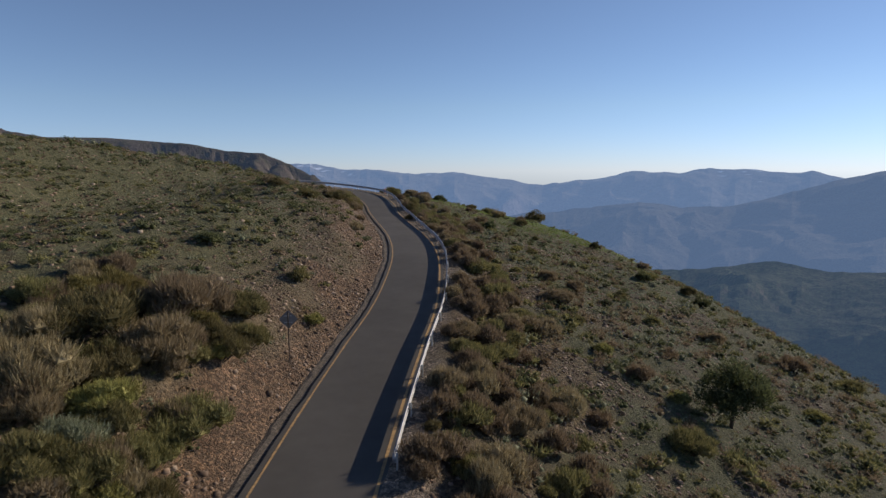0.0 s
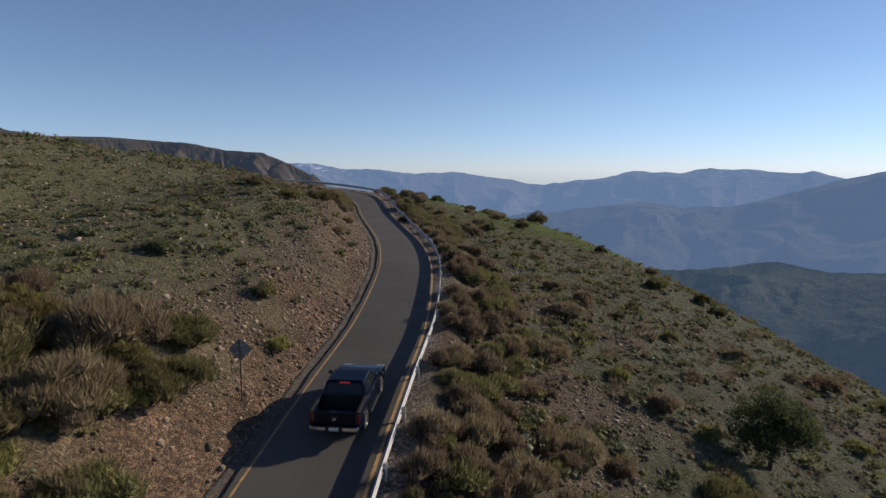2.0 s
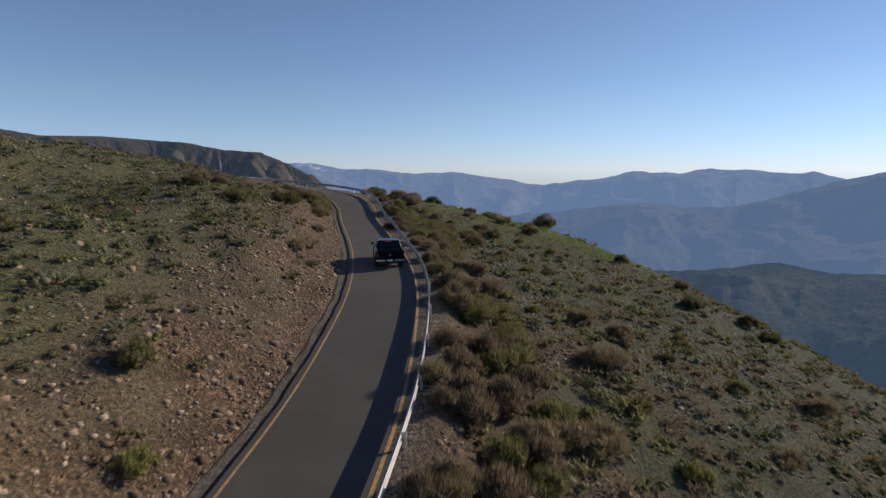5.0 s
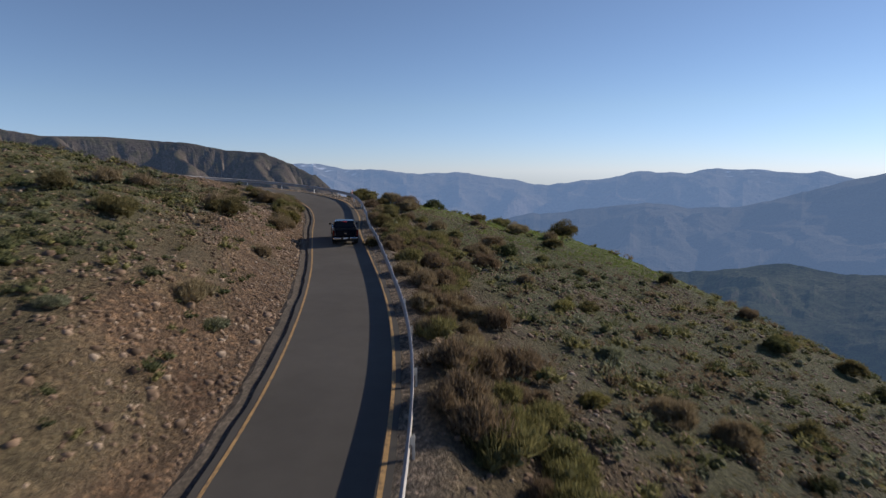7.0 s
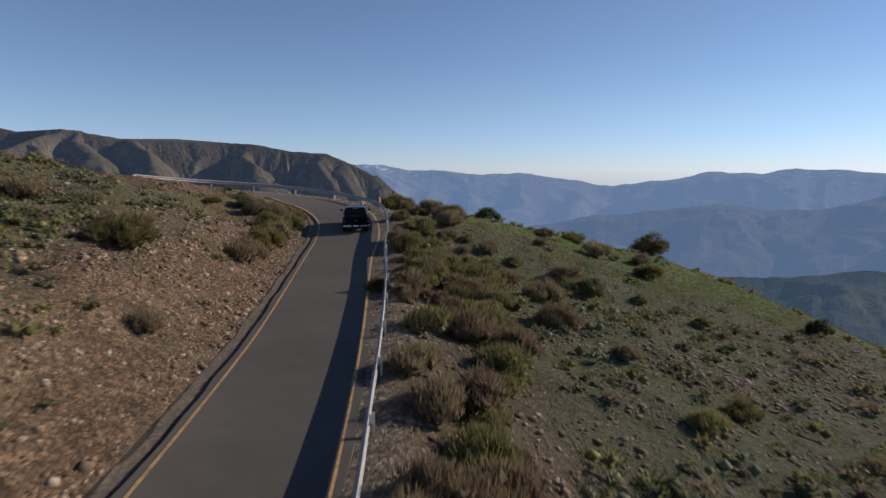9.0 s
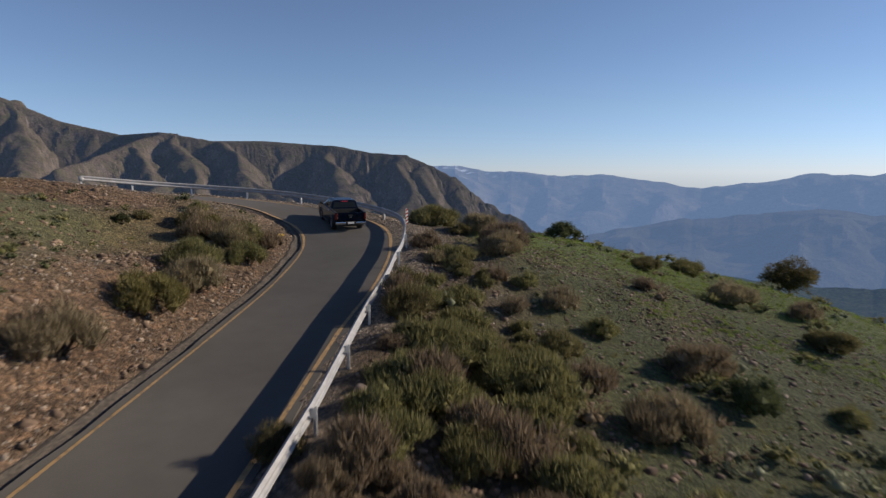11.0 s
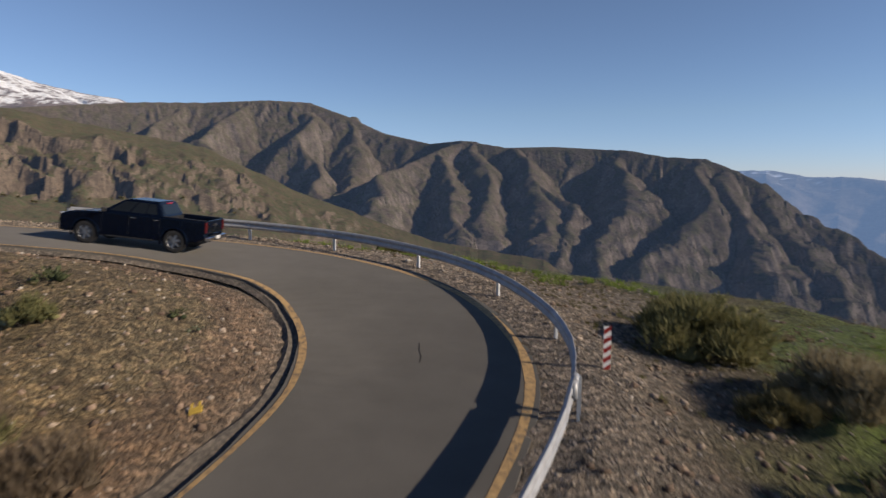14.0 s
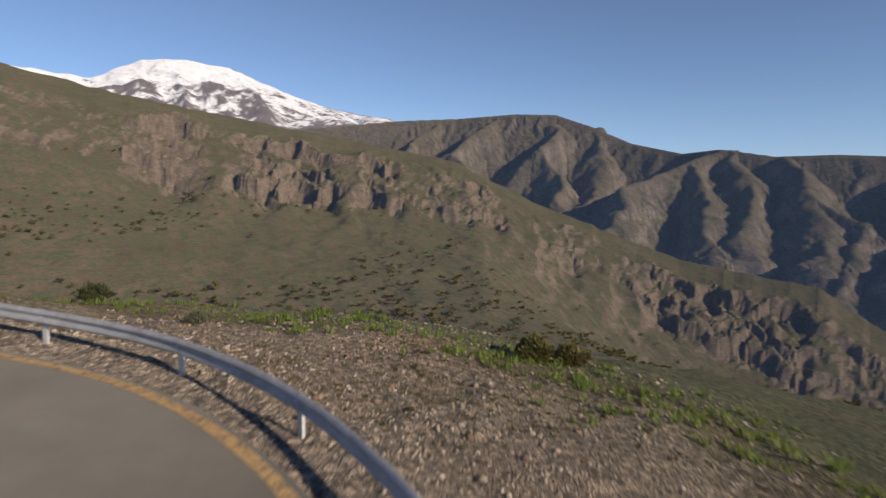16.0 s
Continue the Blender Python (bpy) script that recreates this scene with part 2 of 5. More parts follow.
U = np.linspace(0, len(ROAD) - 1, 6000)
fine_c = spline(ROAD, U)
fine_s = np.concatenate([[0], np.cumsum(np.linalg.norm(np.diff(fine_c, axis=0), axis=1))])
LENGTH = fine_s[-1]


def at_s(s):
    """Centre, left normal and half width at the distance s along the road."""
    s = np.asarray(s, float)
    u = np.interp(s, fine_s, U)
    c = spline(ROAD, u)
    a = spline(ROAD, np.clip(u + 0.03, 0, len(ROAD) - 1)) - spline(ROAD, np.clip(u - 0.03, 0, len(ROAD) - 1))
    a = a[:, :2] / np.linalg.norm(a[:, :2], axis=1)[:, None]
    n = np.stack([-a[:, 1], a[:, 0], np.zeros(len(s))], 1)
    return c, n, np.interp(u, range(len(HALF)), HALF)


STEP = 1.0
road_s = np.arange(0, LENGTH, STEP)
road_c, road_n, road_w = at_s(road_s)
road_u = np.interp(road_s, fine_s, U)
road_fall, road_edge, road_bank = (np.interp(road_u, range(len(t)), t) for t in (FALL, EDGE, BANK))


def smooth(a, b, x):
    t = np.clip((x - a) / (b - a), 0, 1)
    return t * t * (3 - 2 * t)


def land(x, y):
    """Height of the ground, distance from the road's left and right line (negative on the road), at points x, y."""
    x, y = np.asarray(x, float).ravel(), np.asarray(y, float).ravel()
    zs, el, er, lw = np.empty(len(x)), np.empty(len(x)), np.empty(len(x)), np.empty(len(x))
    for k in range(0, len(x), 20000):
        px, py = x[k:k + 20000, None], y[k:k + 20000, None]
        dx, dy = px - road_c[:, 0], py - road_c[:, 1]
        d2 = dx * dx + dy * dy
        j = d2.argmin(1)
        r = np.arange(len(j))
        side = dx[r, j] * road_n[j, 0] + dy[r, j] * road_n[j, 1]
        # distance to the line itself, not to its nearest sample
        along = dx[r, j] * road_n[j, 1] - dy[r, j] * road_n[j, 0]
        d = np.where(np.abs(along) < 1.2 * STEP, np.abs(side), np.sqrt(d2[r, j]))
        w = 1 / (d2 + 0.4) ** 2
        w /= w.sum(1)[:, None]
        z, fall, edge, bank = w @ road_c[:, 2], w @ road_fall, w @ road_edge, w @ road_bank
        left = side > 0
        e = d - road_w[j]
        # left: a worn drop at the edge, a stony cut bank, then the long hillside
        up = -0.40 * (0.4 + 0.6 * smooth(0.45, 0.75, bank)) * smooth(0.0, 0.25, e) * (1 - smooth(0.5, 1.0, e)) + bank * (2.2 * smooth(0.6, 4.8, e) + 0.34 * np.maximum(e - 3.2, 0) * (1 - 0.45 * smooth(9, 24, e)))
        up = up - 1.7 * bank * smooth(13, 26, e) - 2.4 * bank * smooth(26, 52, e)
        up = np.where(e > 70, np.minimum(up, bank * 20 + 0.05 * (e - 70)), up)
        # right: gravel shoulder, falling slope that breaks off into the valley
        f = np.maximum(e - 1.3, 0)
        over = f - edge
        soft = np.maximum(edge * 0.35, 5.0)
        down = -fall * f - (0.72 - fall) * 0.5 * (np.sqrt(over * over + soft * soft) + over - (np.sqrt(edge * edge + soft * soft) - edge)) * (f > 0)
        down = down + 0.12 * smooth(0.9, 1.3, e) * (1 - smooth(1.6, 3.0, e))
        h = z + np.where(left, up, down)
        zs[k:k + 20000] = h
        el[k:k + 20000] = np.where(left, e, -99)
        er[k:k + 20000] = np.where(left, -99, e)
        lw[k:k + 20000] = fall
    e = np.maximum(el, er)
    rough = smooth(0.9, 6, e)
    zs = zs + rough * (0.35 * fbm(x / 9, y / 9, 3, 11) + 0.16 * fbm(x / 2.2, y / 2.2, 2, 21)) + smooth(0.5, 1.5, e) * 0.05 * fbm(x / 0.7, y / 0.7, 2, 31)
    zs = zs + smooth(40, 200, e) * 10 * fbm(x / 120, y / 120, 4, 41)
    # the inside of the bend lies low
    zs = zs - 1.3 * smooth(1.5, 7, el) * smooth(80, 90, y) * smooth(-12, -17, x) - 1.7 * smooth(6, 13, el) * smooth(-13, -24, x) * smooth(36, 52, y) * (1 - smooth(80, 90, y))
    zs = np.where(e < 0.1, zs - 0.12, zs)
    floor = -400 + 14 * fbm(x / 260, y / 260, 4, 51)
    zs = np.where(zs < floor + 60, floor + np.log1p(np.exp(np.clip((zs - floor) / 20, -30, 30))) * 20, zs)
    return zs, el, er, lw


def graded(inner0, inner1, step, outer0, outer1, growth):
    v = list(np.arange(inner0, inner1 + step / 2, step))
    d = step
    while v[-1] < outer1:
        d *= growth
        v.append(v[-1] + d)
    d = step
    while v[0] > outer0:
        d *= growth
        v.insert(0, v[0] - d)
    return np.array(v)


gx = graded(-48, 42, 0.42, -4800, 4800, 1.09)
gy = graded(8, 128, 0.42, -4800, 4800, 1.09)
GX, GY = np.meshgrid(gx, gy)
gz, g_l, g_r, g_fall = land(GX, GY)
nx, ny = len(gx), len(gy)
ii = np.arange(nx * ny).reshape(ny, nx)
quads = np.stack([ii[:-1, :-1], ii[:-1, 1:], ii[1:, 1:], ii[1:, :-1]], -1).reshape(-1, 4)
gm = mesh_from("ground", np.stack([GX.ravel(), GY.ravel(), gz], 1).tolist(), quads.tolist(), GROUND, True)
fx, fy = GX.ravel(), GY.ravel()
jag = 0.9 * fbm(fx / 4, fy / 4, 3, 61)
masks = {
    "bank": np.where(g_l > 0, (1 - smooth(2.2 + 2 * smooth(84, 92, fy), 5.2 + 5 * smooth(84, 92, fy), g_l + 2.4 * jag)) * (0.95 - 0.2 * smooth(94, 99, fy)), 0) + np.where(g_r > 0, smooth(0.1, 0.7, vnoise(fx / 6, fy / 6, 63) - 0.1) * 0.55 * (1 - smooth(25, 45, g_r)) + smooth(-11, -15, fx) * smooth(102, 106, fy) * 0.5 * (1 - smooth(10, 14, g_r + jag)), 0),
    "gravel": np.where(g_r > 0, (1 - smooth(1.0, 2.2 + 3.2 * (g_fall < 0.13), g_r + jag)) * 0.9 + 0.6 * smooth(-9, -13, fx) * smooth(100, 105, fy) * smooth(2.5, 5, g_r) * (1 - smooth(8, 11, g_r + jag)), 0) + np.where(g_l > 0, np.maximum(0.7 * (1 - smooth(0.3, 1.2, g_l)), 0.16 * smooth(94, 99, fy) * smooth(-13, -17, fx)), 0),
    "grass": 0.3 + np.where(g_l > 0, 0.5, 0.62) * smooth(4, 10, np.maximum(g_l, g_r)),
    "lush": np.where(g_r > 0, smooth(3.5, 8, g_r + 1.5 * jag) * smooth(0.36, 0.18, g_fall) * (0.25 + 0.75 * smooth(97, 108, fy)), 0) * (1 - smooth(60, 90, g_r)) * smooth(-14, -5, fx) + np.where(g_l > 2.2, 0.13 * smooth(0.1, 0.5, vnoise(fx / 4.5, fy / 4.5, 65) + 0.1) * smooth(82, 90, fy), 0),
}
for key, value in masks.items():
    gm.attributes.new(key, "FLOAT", "POINT").data.foreach_set("value", np.clip(value, 0, 1).astype(np.float32))
tagged(new("ground", gm), "dry stony hillside with thin grass and reddish soil", "ground", kind="structure")


# ---- road surface, lines, guard rail ----
def strip(name, s, offsets, heights, mat, closed=False):
    """A strip along the road; offsets are from the centre line, left positive, as functions of the half width."""
    c, n, w = at_s(s)
    rows = []
    for off, h in zip(offsets, heights):
        p = c + n * off(w)[:, None]
        p[:, 2] += h
        rows.append(p)
    v = np.stack(rows, 1)
    m, k = v.shape[:2]
    idx = np.arange(m * k).reshape(m, k)
    f = np.stack([idx[:-1, :-1], idx[:-1, 1:], idx[1:, 1:], idx[1:, :-1]], -1).reshape(-1, 4)[:, ::-1]
    return mesh_from(name, v.reshape(-1, 3).tolist(), f.tolist(), mat)


rs = np.arange(2, LENGTH - 2, 0.6)
# asphalt left beyond the inner line, little of it inside the bend
lip = np.interp(rs, [134, 144, 172, 180], [0.3, 0.17, 0.17, 0.3])
# the outer lane is a hand wider low on the hill
verge = np.interp(rs, [72, 90], [0.2, 0.0])
edge_wobble = 0.06 * vnoise(rs / 1.3, rs * 0, 5)
rm = strip("road", rs, [lambda w: w + lip + edge_wobble, lambda w: w + lip - 0.04 + edge_wobble, lambda w: w * 0.5, lambda w: w * 0, lambda w: -w * 0.5, lambda w: -w - 0.26 - verge + edge_wobble, lambda w: -w - 0.3 - verge + edge_wobble],
           [-0.30, 0.0, 0.02, 0.03, 0.02, 0.0, -0.30], ASPHALT)
road = tagged(new("road", rm), "narrow grey asphalt mountain road", "road", kind="structure")
gj = 0.05 * vnoise(rs / 0.9, rs * 0 + 3, 7)
# the gutter thins to a crack inside the bend
wide = np.interp(rs, [140, 148, 172, 180], [1.0, 0.32, 0.32, 0.8])
gut = strip("gutter", rs, [lambda w: w + lip - 0.06, lambda w: w + lip + gj * wide, lambda w: w + lip + (0.18 + 2 * gj) * wide, lambda w: w + lip + (0.42 + 2 * gj) * wide, lambda w: w + lip + 0.05 + (0.75 + gj) * wide], [-0.05, -0.09, -0.08, -0.03, -0.14], GUTTER)
tagged(new("gutter", gut), "dark gravel gutter along the road's inner edge", "gutter", kind="structure")
broad = np.interp(rs, [138, 146], [0.06, 0.125]) + 0.008 * vnoise(rs / 1.1, rs * 0, 9)
for sign_, nm in ((1, "edge_line"), (-1, "edge_line")):
    lm = strip(nm, rs, [lambda w: sign_ * w + broad * (1 if sign_ < 0 else 0.75) - verge * (sign_ < 0), lambda w: sign_ * w - broad * (1 if sign_ < 0 else 0.75) - verge * (sign_ < 0)], [0.012, 0.012], LINE)
    tagged(new(nm, lm), "worn yellow painted line along the road's edge").parent = road

STEEL = plain("galvanised_steel", (0.34, 0.35, 0.37), 0.5, 0.25, 0.2, 3.0)
POST = plain("galvanised_post", (0.62, 0.63, 0.63), 0.5, 0.4, 0.12, 6.0)


def rail_pose(s):
    """Foot of the rail at s, and its direction towards the road."""
    c, n, w = at_s([s])
    gap = np.interp(s, [60, 105, 120, 127, 134, 141, 146, 152, 165], [0.62, 0.62, 0.9, 0.8, 0.55, 0.82, 0.98, 0.9, 0.95])
    # it stands lower than the road along the steep side, level with it round the bend
    drop = np.interp(s, [60, 105, 120, 134, 143], [0.15, 0.19, 0.06, 0.0, -0.03])
    return c[0] - n[0] * (w[0] + gap) - np.array((0, 0, drop)), n[0]


def guard_rail(s0, s1, label, bay=3.81):
    """W-beam on channel posts, one panel between every two posts."""
    p0, _ = rail_pose(s0)
    rail = tagged(new("guard_rail"), label, "guard rail")
    count = max(1, round((s1 - s0) / bay))
    prof = [(-0.0, 0.155), (0.028, 0.145), (0.075, 0.105), (0.08, 0.075), (0.03, 0.03), (0.012, 0.0), (0.03, -0.03), (0.08, -0.075), (0.075, -0.105), (0.028, -0.145), (0.0, -0.155)]
    for k in range(count):
        ss = np.linspace(0, 1, 5)
        mids = [rail_pose(s0 + (s1 - s0) * (k + u) / count) for u in ss]
        base, n = [m[0] for m in mids], [m[1] for m in mids]
        v = []
        for b, nn in zip(base, n):
            for th in (0, -0.012):
                for o, h in prof:
                    q = b + nn * (o + th)
                    v.append((q[0], q[1], b[2] + 0.64 + h * 1.12))
        m = len(prof)
        f = []
        for i in range(len(ss) - 1):
            a, bb = i * 2 * m, (i + 1) * 2 * m
            for j in range(m - 1):
                f += [(a + j, a + j + 1, bb + j + 1, bb + j), (a + m + j, bb + m + j, bb + m + j + 1, a + m + j + 1)]
            f += [(a, bb, bb + m, a + m), (a + m - 1, a + 2 * m - 1, bb + 2 * m - 1, bb + m - 1)]
        ob = new("beam", mesh_from("beam", v, f, STEEL, True))
        ob.parent = rail
    post_me = None
    for k in range(count + 1):
        p, n = rail_pose(s0 + (s1 - s0) * k / count)
        if post_me is None:
            bm = bmesh.new()
            for cx, cy, sx, sy in ((0, 0, 0.006, 0.12), (-0.03, 0.057, 0.06, 0.006), (-0.03, -0.057, 0.06, 0.006)):
                bmesh.ops.create_cube(bm, size=1, matrix=Matrix.Translation((cx, cy, -0.12)) @ Matrix.Diagonal((sx, sy, 1.7, 1)))
            bmesh.ops.create_cube(bm, size=1, matrix=Matrix.Translation((0.035, 0, 0.6)) @ Matrix.Diagonal((0.09, 0.07, 0.2, 1)))
            post_me = bpy.data.meshes.new("post")
            bm.to_mesh(post_me)
            bm.free()
            post_me.materials.append(POST)
        ob = new("post", post_me)
        ob.parent = rail
        ob.matrix_basis = Matrix.Translation((p[0] - n[0] * 0.06, p[1] - n[1] * 0.06, p[2])) @ Matrix.Rotation(math.atan2(n[1], n[0]), 4, "Z")
    # flared end shoes
    for s, way in ((s0, -1), (s1, 1)):
        p, n = rail_pose(s)
        bm = bmesh.new()
        bmesh.ops.create_cone(bm, segments=12, radius1=0.16, radius2=0.16, depth=0.31, cap_ends=True, matrix=Matrix.Diagonal((0.5, 1, 1, 1)))
        ob = part("end_shoe", bm, STEEL, rail, smooth=True)
        ob.matrix_basis = Matrix.Translation((p[0], p[1], p[2] + 0.6)) @ Matrix.Rotation(math.atan2(n[1], n[0]), 4, "Z")
    return rail


# ---- mountains ----
def mountain(name, label, mat, centre, profile, crest, foot, foot_z, gully, wave, seed, power=1.0, cols=260, rows=64, snow=None, cliff=None):
    """A range round a centre: profile is azimuth (left positive) and elevation of its skyline in degrees."""
    profile = sorted(profile)
    az = np.linspace(profile[0][0], profile[-1][0], cols)
    el = np.interp(az, [p[0] for p in profile], [p[1] for p in profile])
    el = el + 0.07 * fbm(az * 0.9, az * 0, 3, seed) * (crest > 500)
    v = np.concatenate([np.linspace(0, 1, rows), np.linspace(1.02, 1.35, 8)])
    A, V = np.meshgrid(np.radians(az), v)
    E = np.meshgrid(el, v)[0]
    cz = centre[2]
    zc = cz + crest * np.tan(np.radians(E))
    d = foot + (crest - foot) * V
    t = np.clip(V, 0, 1)
    fz = np.minimum(foot_z, zc - 30)
    if cliff:
        # a side valley deepens between the near foot and the falling end of the hill
        calm = np.interp(np.clip(np.arange(-60, cols + 60), 0, cols - 1), np.arange(cols), el)
        calm = np.convolve(calm, np.ones(121) / 121, "valid")[None, :] + 0 * E
        zl = cz + crest * np.tan(np.radians(calm))
        fz = foot_z + (np.minimum(foot_z, zl - np.interp(np.degrees(A), [40, 52, 66], [105, 85, 60])) - foot_z) * smooth(0.05, 0.55, t)
        zc = zl + (zc - zl) * smooth(0.45, 0.92, t)
    x, y = centre[0] - np.sin(A) * d, centre[1] + np.cos(A) * d
    lift = t ** power
    if cliff:
        # broken outcrops: buttresses stand forward, scree chutes run between them; the band nears the crest as the hill falls away
        c0, c1, gain = cliff
        deg = np.degrees(A)
        shift = 0.10 * smooth(62, 48, deg)
        out = A * 640 + 9 * fbm(x / 40, y / 40, 2, seed + 31)
        block = ridged(out / 30, d / 260, 2, seed + 32) + 0.5 * np.round(2.5 * vnoise(out / 13, d / 90, seed + 33)) / 2.5
        broken = np.clip(0.85 + 0.6 * vnoise(out / 75, 0 * out, seed + 35) + 0.5 * vnoise(out / 21, 0 * out, seed + 37), 0.05, 1.0) * (1 - 0.85 * smooth(86, 91, deg))
        tt = t - shift + 0.030 * (block - 0.9) + 0.02 * fbm(x / 60, y / 60, 3, seed + 3)
        wall = 0.4 * smooth(c0, c0 + 0.02, tt) + 0.2 * smooth(c0 + 0.05, c0 + 0.07, tt) + 0.4 * smooth(c1 - 0.022, c1, tt)
        lift = t ** power * (1 - gain) + gain * (broken * wall + (1 - broken) * smooth(c0 - 0.22, c1 + 0.12, t))
    z = fz + (zc - fz) * lift
    wx, wy = x + wave * 0.35 * fbm(x / wave, y / wave, 2, seed + 5), y + wave * 0.35 * fbm(x / wave, y / wave, 2, seed + 6)
    arc = A * crest
    spur = ridged((arc + 0.35 * wave * fbm(x / wave, y / wave, 2, seed + 8)) / wave, d / (wave * 3.2), 4, seed + 9) * 0.6 + ridged(wx / wave, wy / wave, 4, seed) * 0.5
    hold = np.maximum(np.sin(np.pi * t), 0) ** 0.7
    billow = np.abs(vnoise((arc + 0.5 * wave * fbm(x / wave, y / wave, 2, seed + 11)) / wave, d / (wave * 2.2), seed + 12)) + 0.32 * np.abs(vnoise(wx / wave * 2.1, wy / wave * 2.1, seed + 14)) + 0.07 * fbm(x / wave * 9, y / wave * 9, 3, seed + 15)
    band = 1.0
    if cliff:
        band = 0.12 + 0.5 * smooth(cliff[0] - 0.12, cliff[0] + 0.03, t)
    z = z + gully * band * (0.65 * (billow - 0.45) + 0.7 * (spur - 0.75)) * hold
    if cliff:
        face = smooth(c0 - 0.05, c0, tt) * (1 - smooth(c1, c1 + 0.04, tt))
        z = z + 1.3 * fbm(x / 14, y / 14, 3, seed + 34) * hold + face * broken * 4 * fbm(out / 7, z / 6, 2, seed + 36)
    z = np.minimum(z, cz + d * np.tan(np.radians(E)) - (1 - t) * 0.10 * (crest - foot) * (0.25 if cliff else 0.6))
    z = np.where(V > 1, zc - (V - 1) * crest * 0.8 - 2, z)
    m, n = x.shape
    idx = np.arange(m * n).reshape(m, n)
    f = np.stack([idx[:-1, :-1], idx[:-1, 1:], idx[1:, 1:], idx[1:, :-1]][::-1], -1).reshape(-1, 4)
    me = mesh_from(name, np.stack([x.ravel(), y.ravel(), z.ravel()], 1).tolist(), f.tolist(), mat, False)
    if snow is not None:
        sn = smooth(snow[0], snow[1], z + snow[2] * fbm(x / 60, y / 60, 5, seed + 20, 0.8) + snow[2] * 1.1 * (0.75 - spur))
        me.attributes.new("snow", "FLOAT", "POINT").data.foreach_set("value", sn.ravel().astype(np.float32))
    return tagged(new(name, me), label, "mountain", kind="structure"), (x, y, z)


def massif(name, label, mat, centre, ridges, az0, az1, near, far, base, slope, gap, seed, cols=820, rows=230):
    """A mountain shaped by its ridge lines, each a row of (azimuth left, elevation, distance) seen from the centre."""
    az = np.radians(np.linspace(az0, az1, cols))
    d = near + (far - near) * np.linspace(0, 1, rows) ** 1.25
    A, D = np.meshgrid(az, d)
    x, y = centre[0] - np.sin(A) * D, centre[1] + np.cos(A) * D
    wx = x + 22 * fbm(x / 150, y / 150, 3, seed) + 5 * fbm(x / 34, y / 34, 2, seed + 1)
    wy = y + 22 * fbm(x / 150, y / 150, 3, seed + 2) + 5 * fbm(x / 34, y / 34, 2, seed + 3)
    z, off, run = np.full(x.shape, -1e9), np.zeros(x.shape), np.zeros(x.shape)
    for k, line in enumerate(ridges):
        pts = [(centre[0] - math.sin(radians(a)) * q, centre[1] + math.cos(radians(a)) * q, centre[2] + q * math.tan(radians(e))) for a, e, q in line]
        start = 311.0 * k
        for p, q in zip(pts, pts[1:]):
            ux, uy = q[0] - p[0], q[1] - p[1]
            size = math.hypot(ux, uy)
            sx, sy = (wx, wy) if k else (x, y)
            t = np.clip(((sx - p[0]) * ux + (sy - p[1]) * uy) / size ** 2, 0, 1)
            away = np.hypot(sx - p[0] - t * ux, sy - p[1] - t * uy)
            h = p[2] + (q[2] - p[2]) * t - slope * (np.sqrt(away ** 2 + 81) - 9) - 0.00022 * away ** 2
            better = h > z
            z, off, run = np.where(better, h, z), np.where(better, away, off), np.where(better, start + t * size, run)
            start += size
    # side gullies running down from every ridge, forking into finer ones
    sink = smooth(4, 95, off)
    bent = run + 0.55 * gap * fbm(x / 110, y / 110, 3, seed + 5)
    z = z - sink * 0.15 * gap * (1 - ridged(bent / gap, off / (gap * 4), 2, seed + 6) * 0.62) * (0.75 + 0.6 * fbm(x / 210, y / 210, 2, seed + 7))
    z = z - smooth(2, 40, off) * 0.10 * gap * (1 - np.abs(vnoise(bent / gap * 2.9, off / (gap * 2), seed + 8)) * 1.6)
    # ledges of rock low on the slopes
    low = smooth(20, -70, z) * smooth(-0.2, 0.5, fbm(x / 190, y / 190, 2, seed + 10) + 0.25)
    step = (z + 14 * fbm(x / 90, y / 90, 3, seed + 11)) / 38
    z = z + low * 17 * (smooth(0.3, 0.75, step % 1.0) - (step % 1.0))
    z = z + 2.6 * fbm(x / 24, y / 24, 4, seed + 12, 0.65) * smooth(0, 30, off) - 5 * low * (1 - ridged(bent / 21, off / 120, 2, seed + 13))
    z = np.where(z < base + 200, base + np.log1p(np.exp(np.clip((z - base) / 16, -30, 30))) * 16, z)
    m, n = x.shape
    idx = np.arange(m * n).reshape(m, n)
    f = np.stack([idx[:-1, :-1], idx[:-1, 1:], idx[1:, 1:], idx[1:, :-1]][::-1], -1).reshape(-1, 4)
    me = mesh_from(name, np.stack([x.ravel(), y.ravel(), z.ravel()], 1).tolist(), f.tolist(), mat, False)
    return tagged(new(name, me), label, "mountain", kind="structure")


# blue airlight, emitted by the mountain materials themselves; their base colours stay brown and green
HAZE_GLOW = (0.26, 0.41, 0.72)
FAR_HAZE = range_material("far_range_haze_glow", (0.10, 0.085, 0.06), (0.14, 0.12, 0.09), (0.16, 0.13, 0.11), HAZE_GLOW, 0.42, snow=True, scale=0.004)
MID_HAZE = range_material("ridge_haze_glow", (0.07, 0.065, 0.045), (0.10, 0.09, 0.065), (0.12, 0.10, 0.08), HAZE_GLOW, 0.315, scale=0.005)
# valley hills: weaker blue emission over the green stands for the air between
VALLEY = range_material("green_valley_hills", (0.065, 0.105, 0.038), (0.14, 0.165, 0.07), (0.20, 0.17, 0.11), HAZE_GLOW, 0.12, green=(0.035, 0.055, 0.022), scale=0.012)
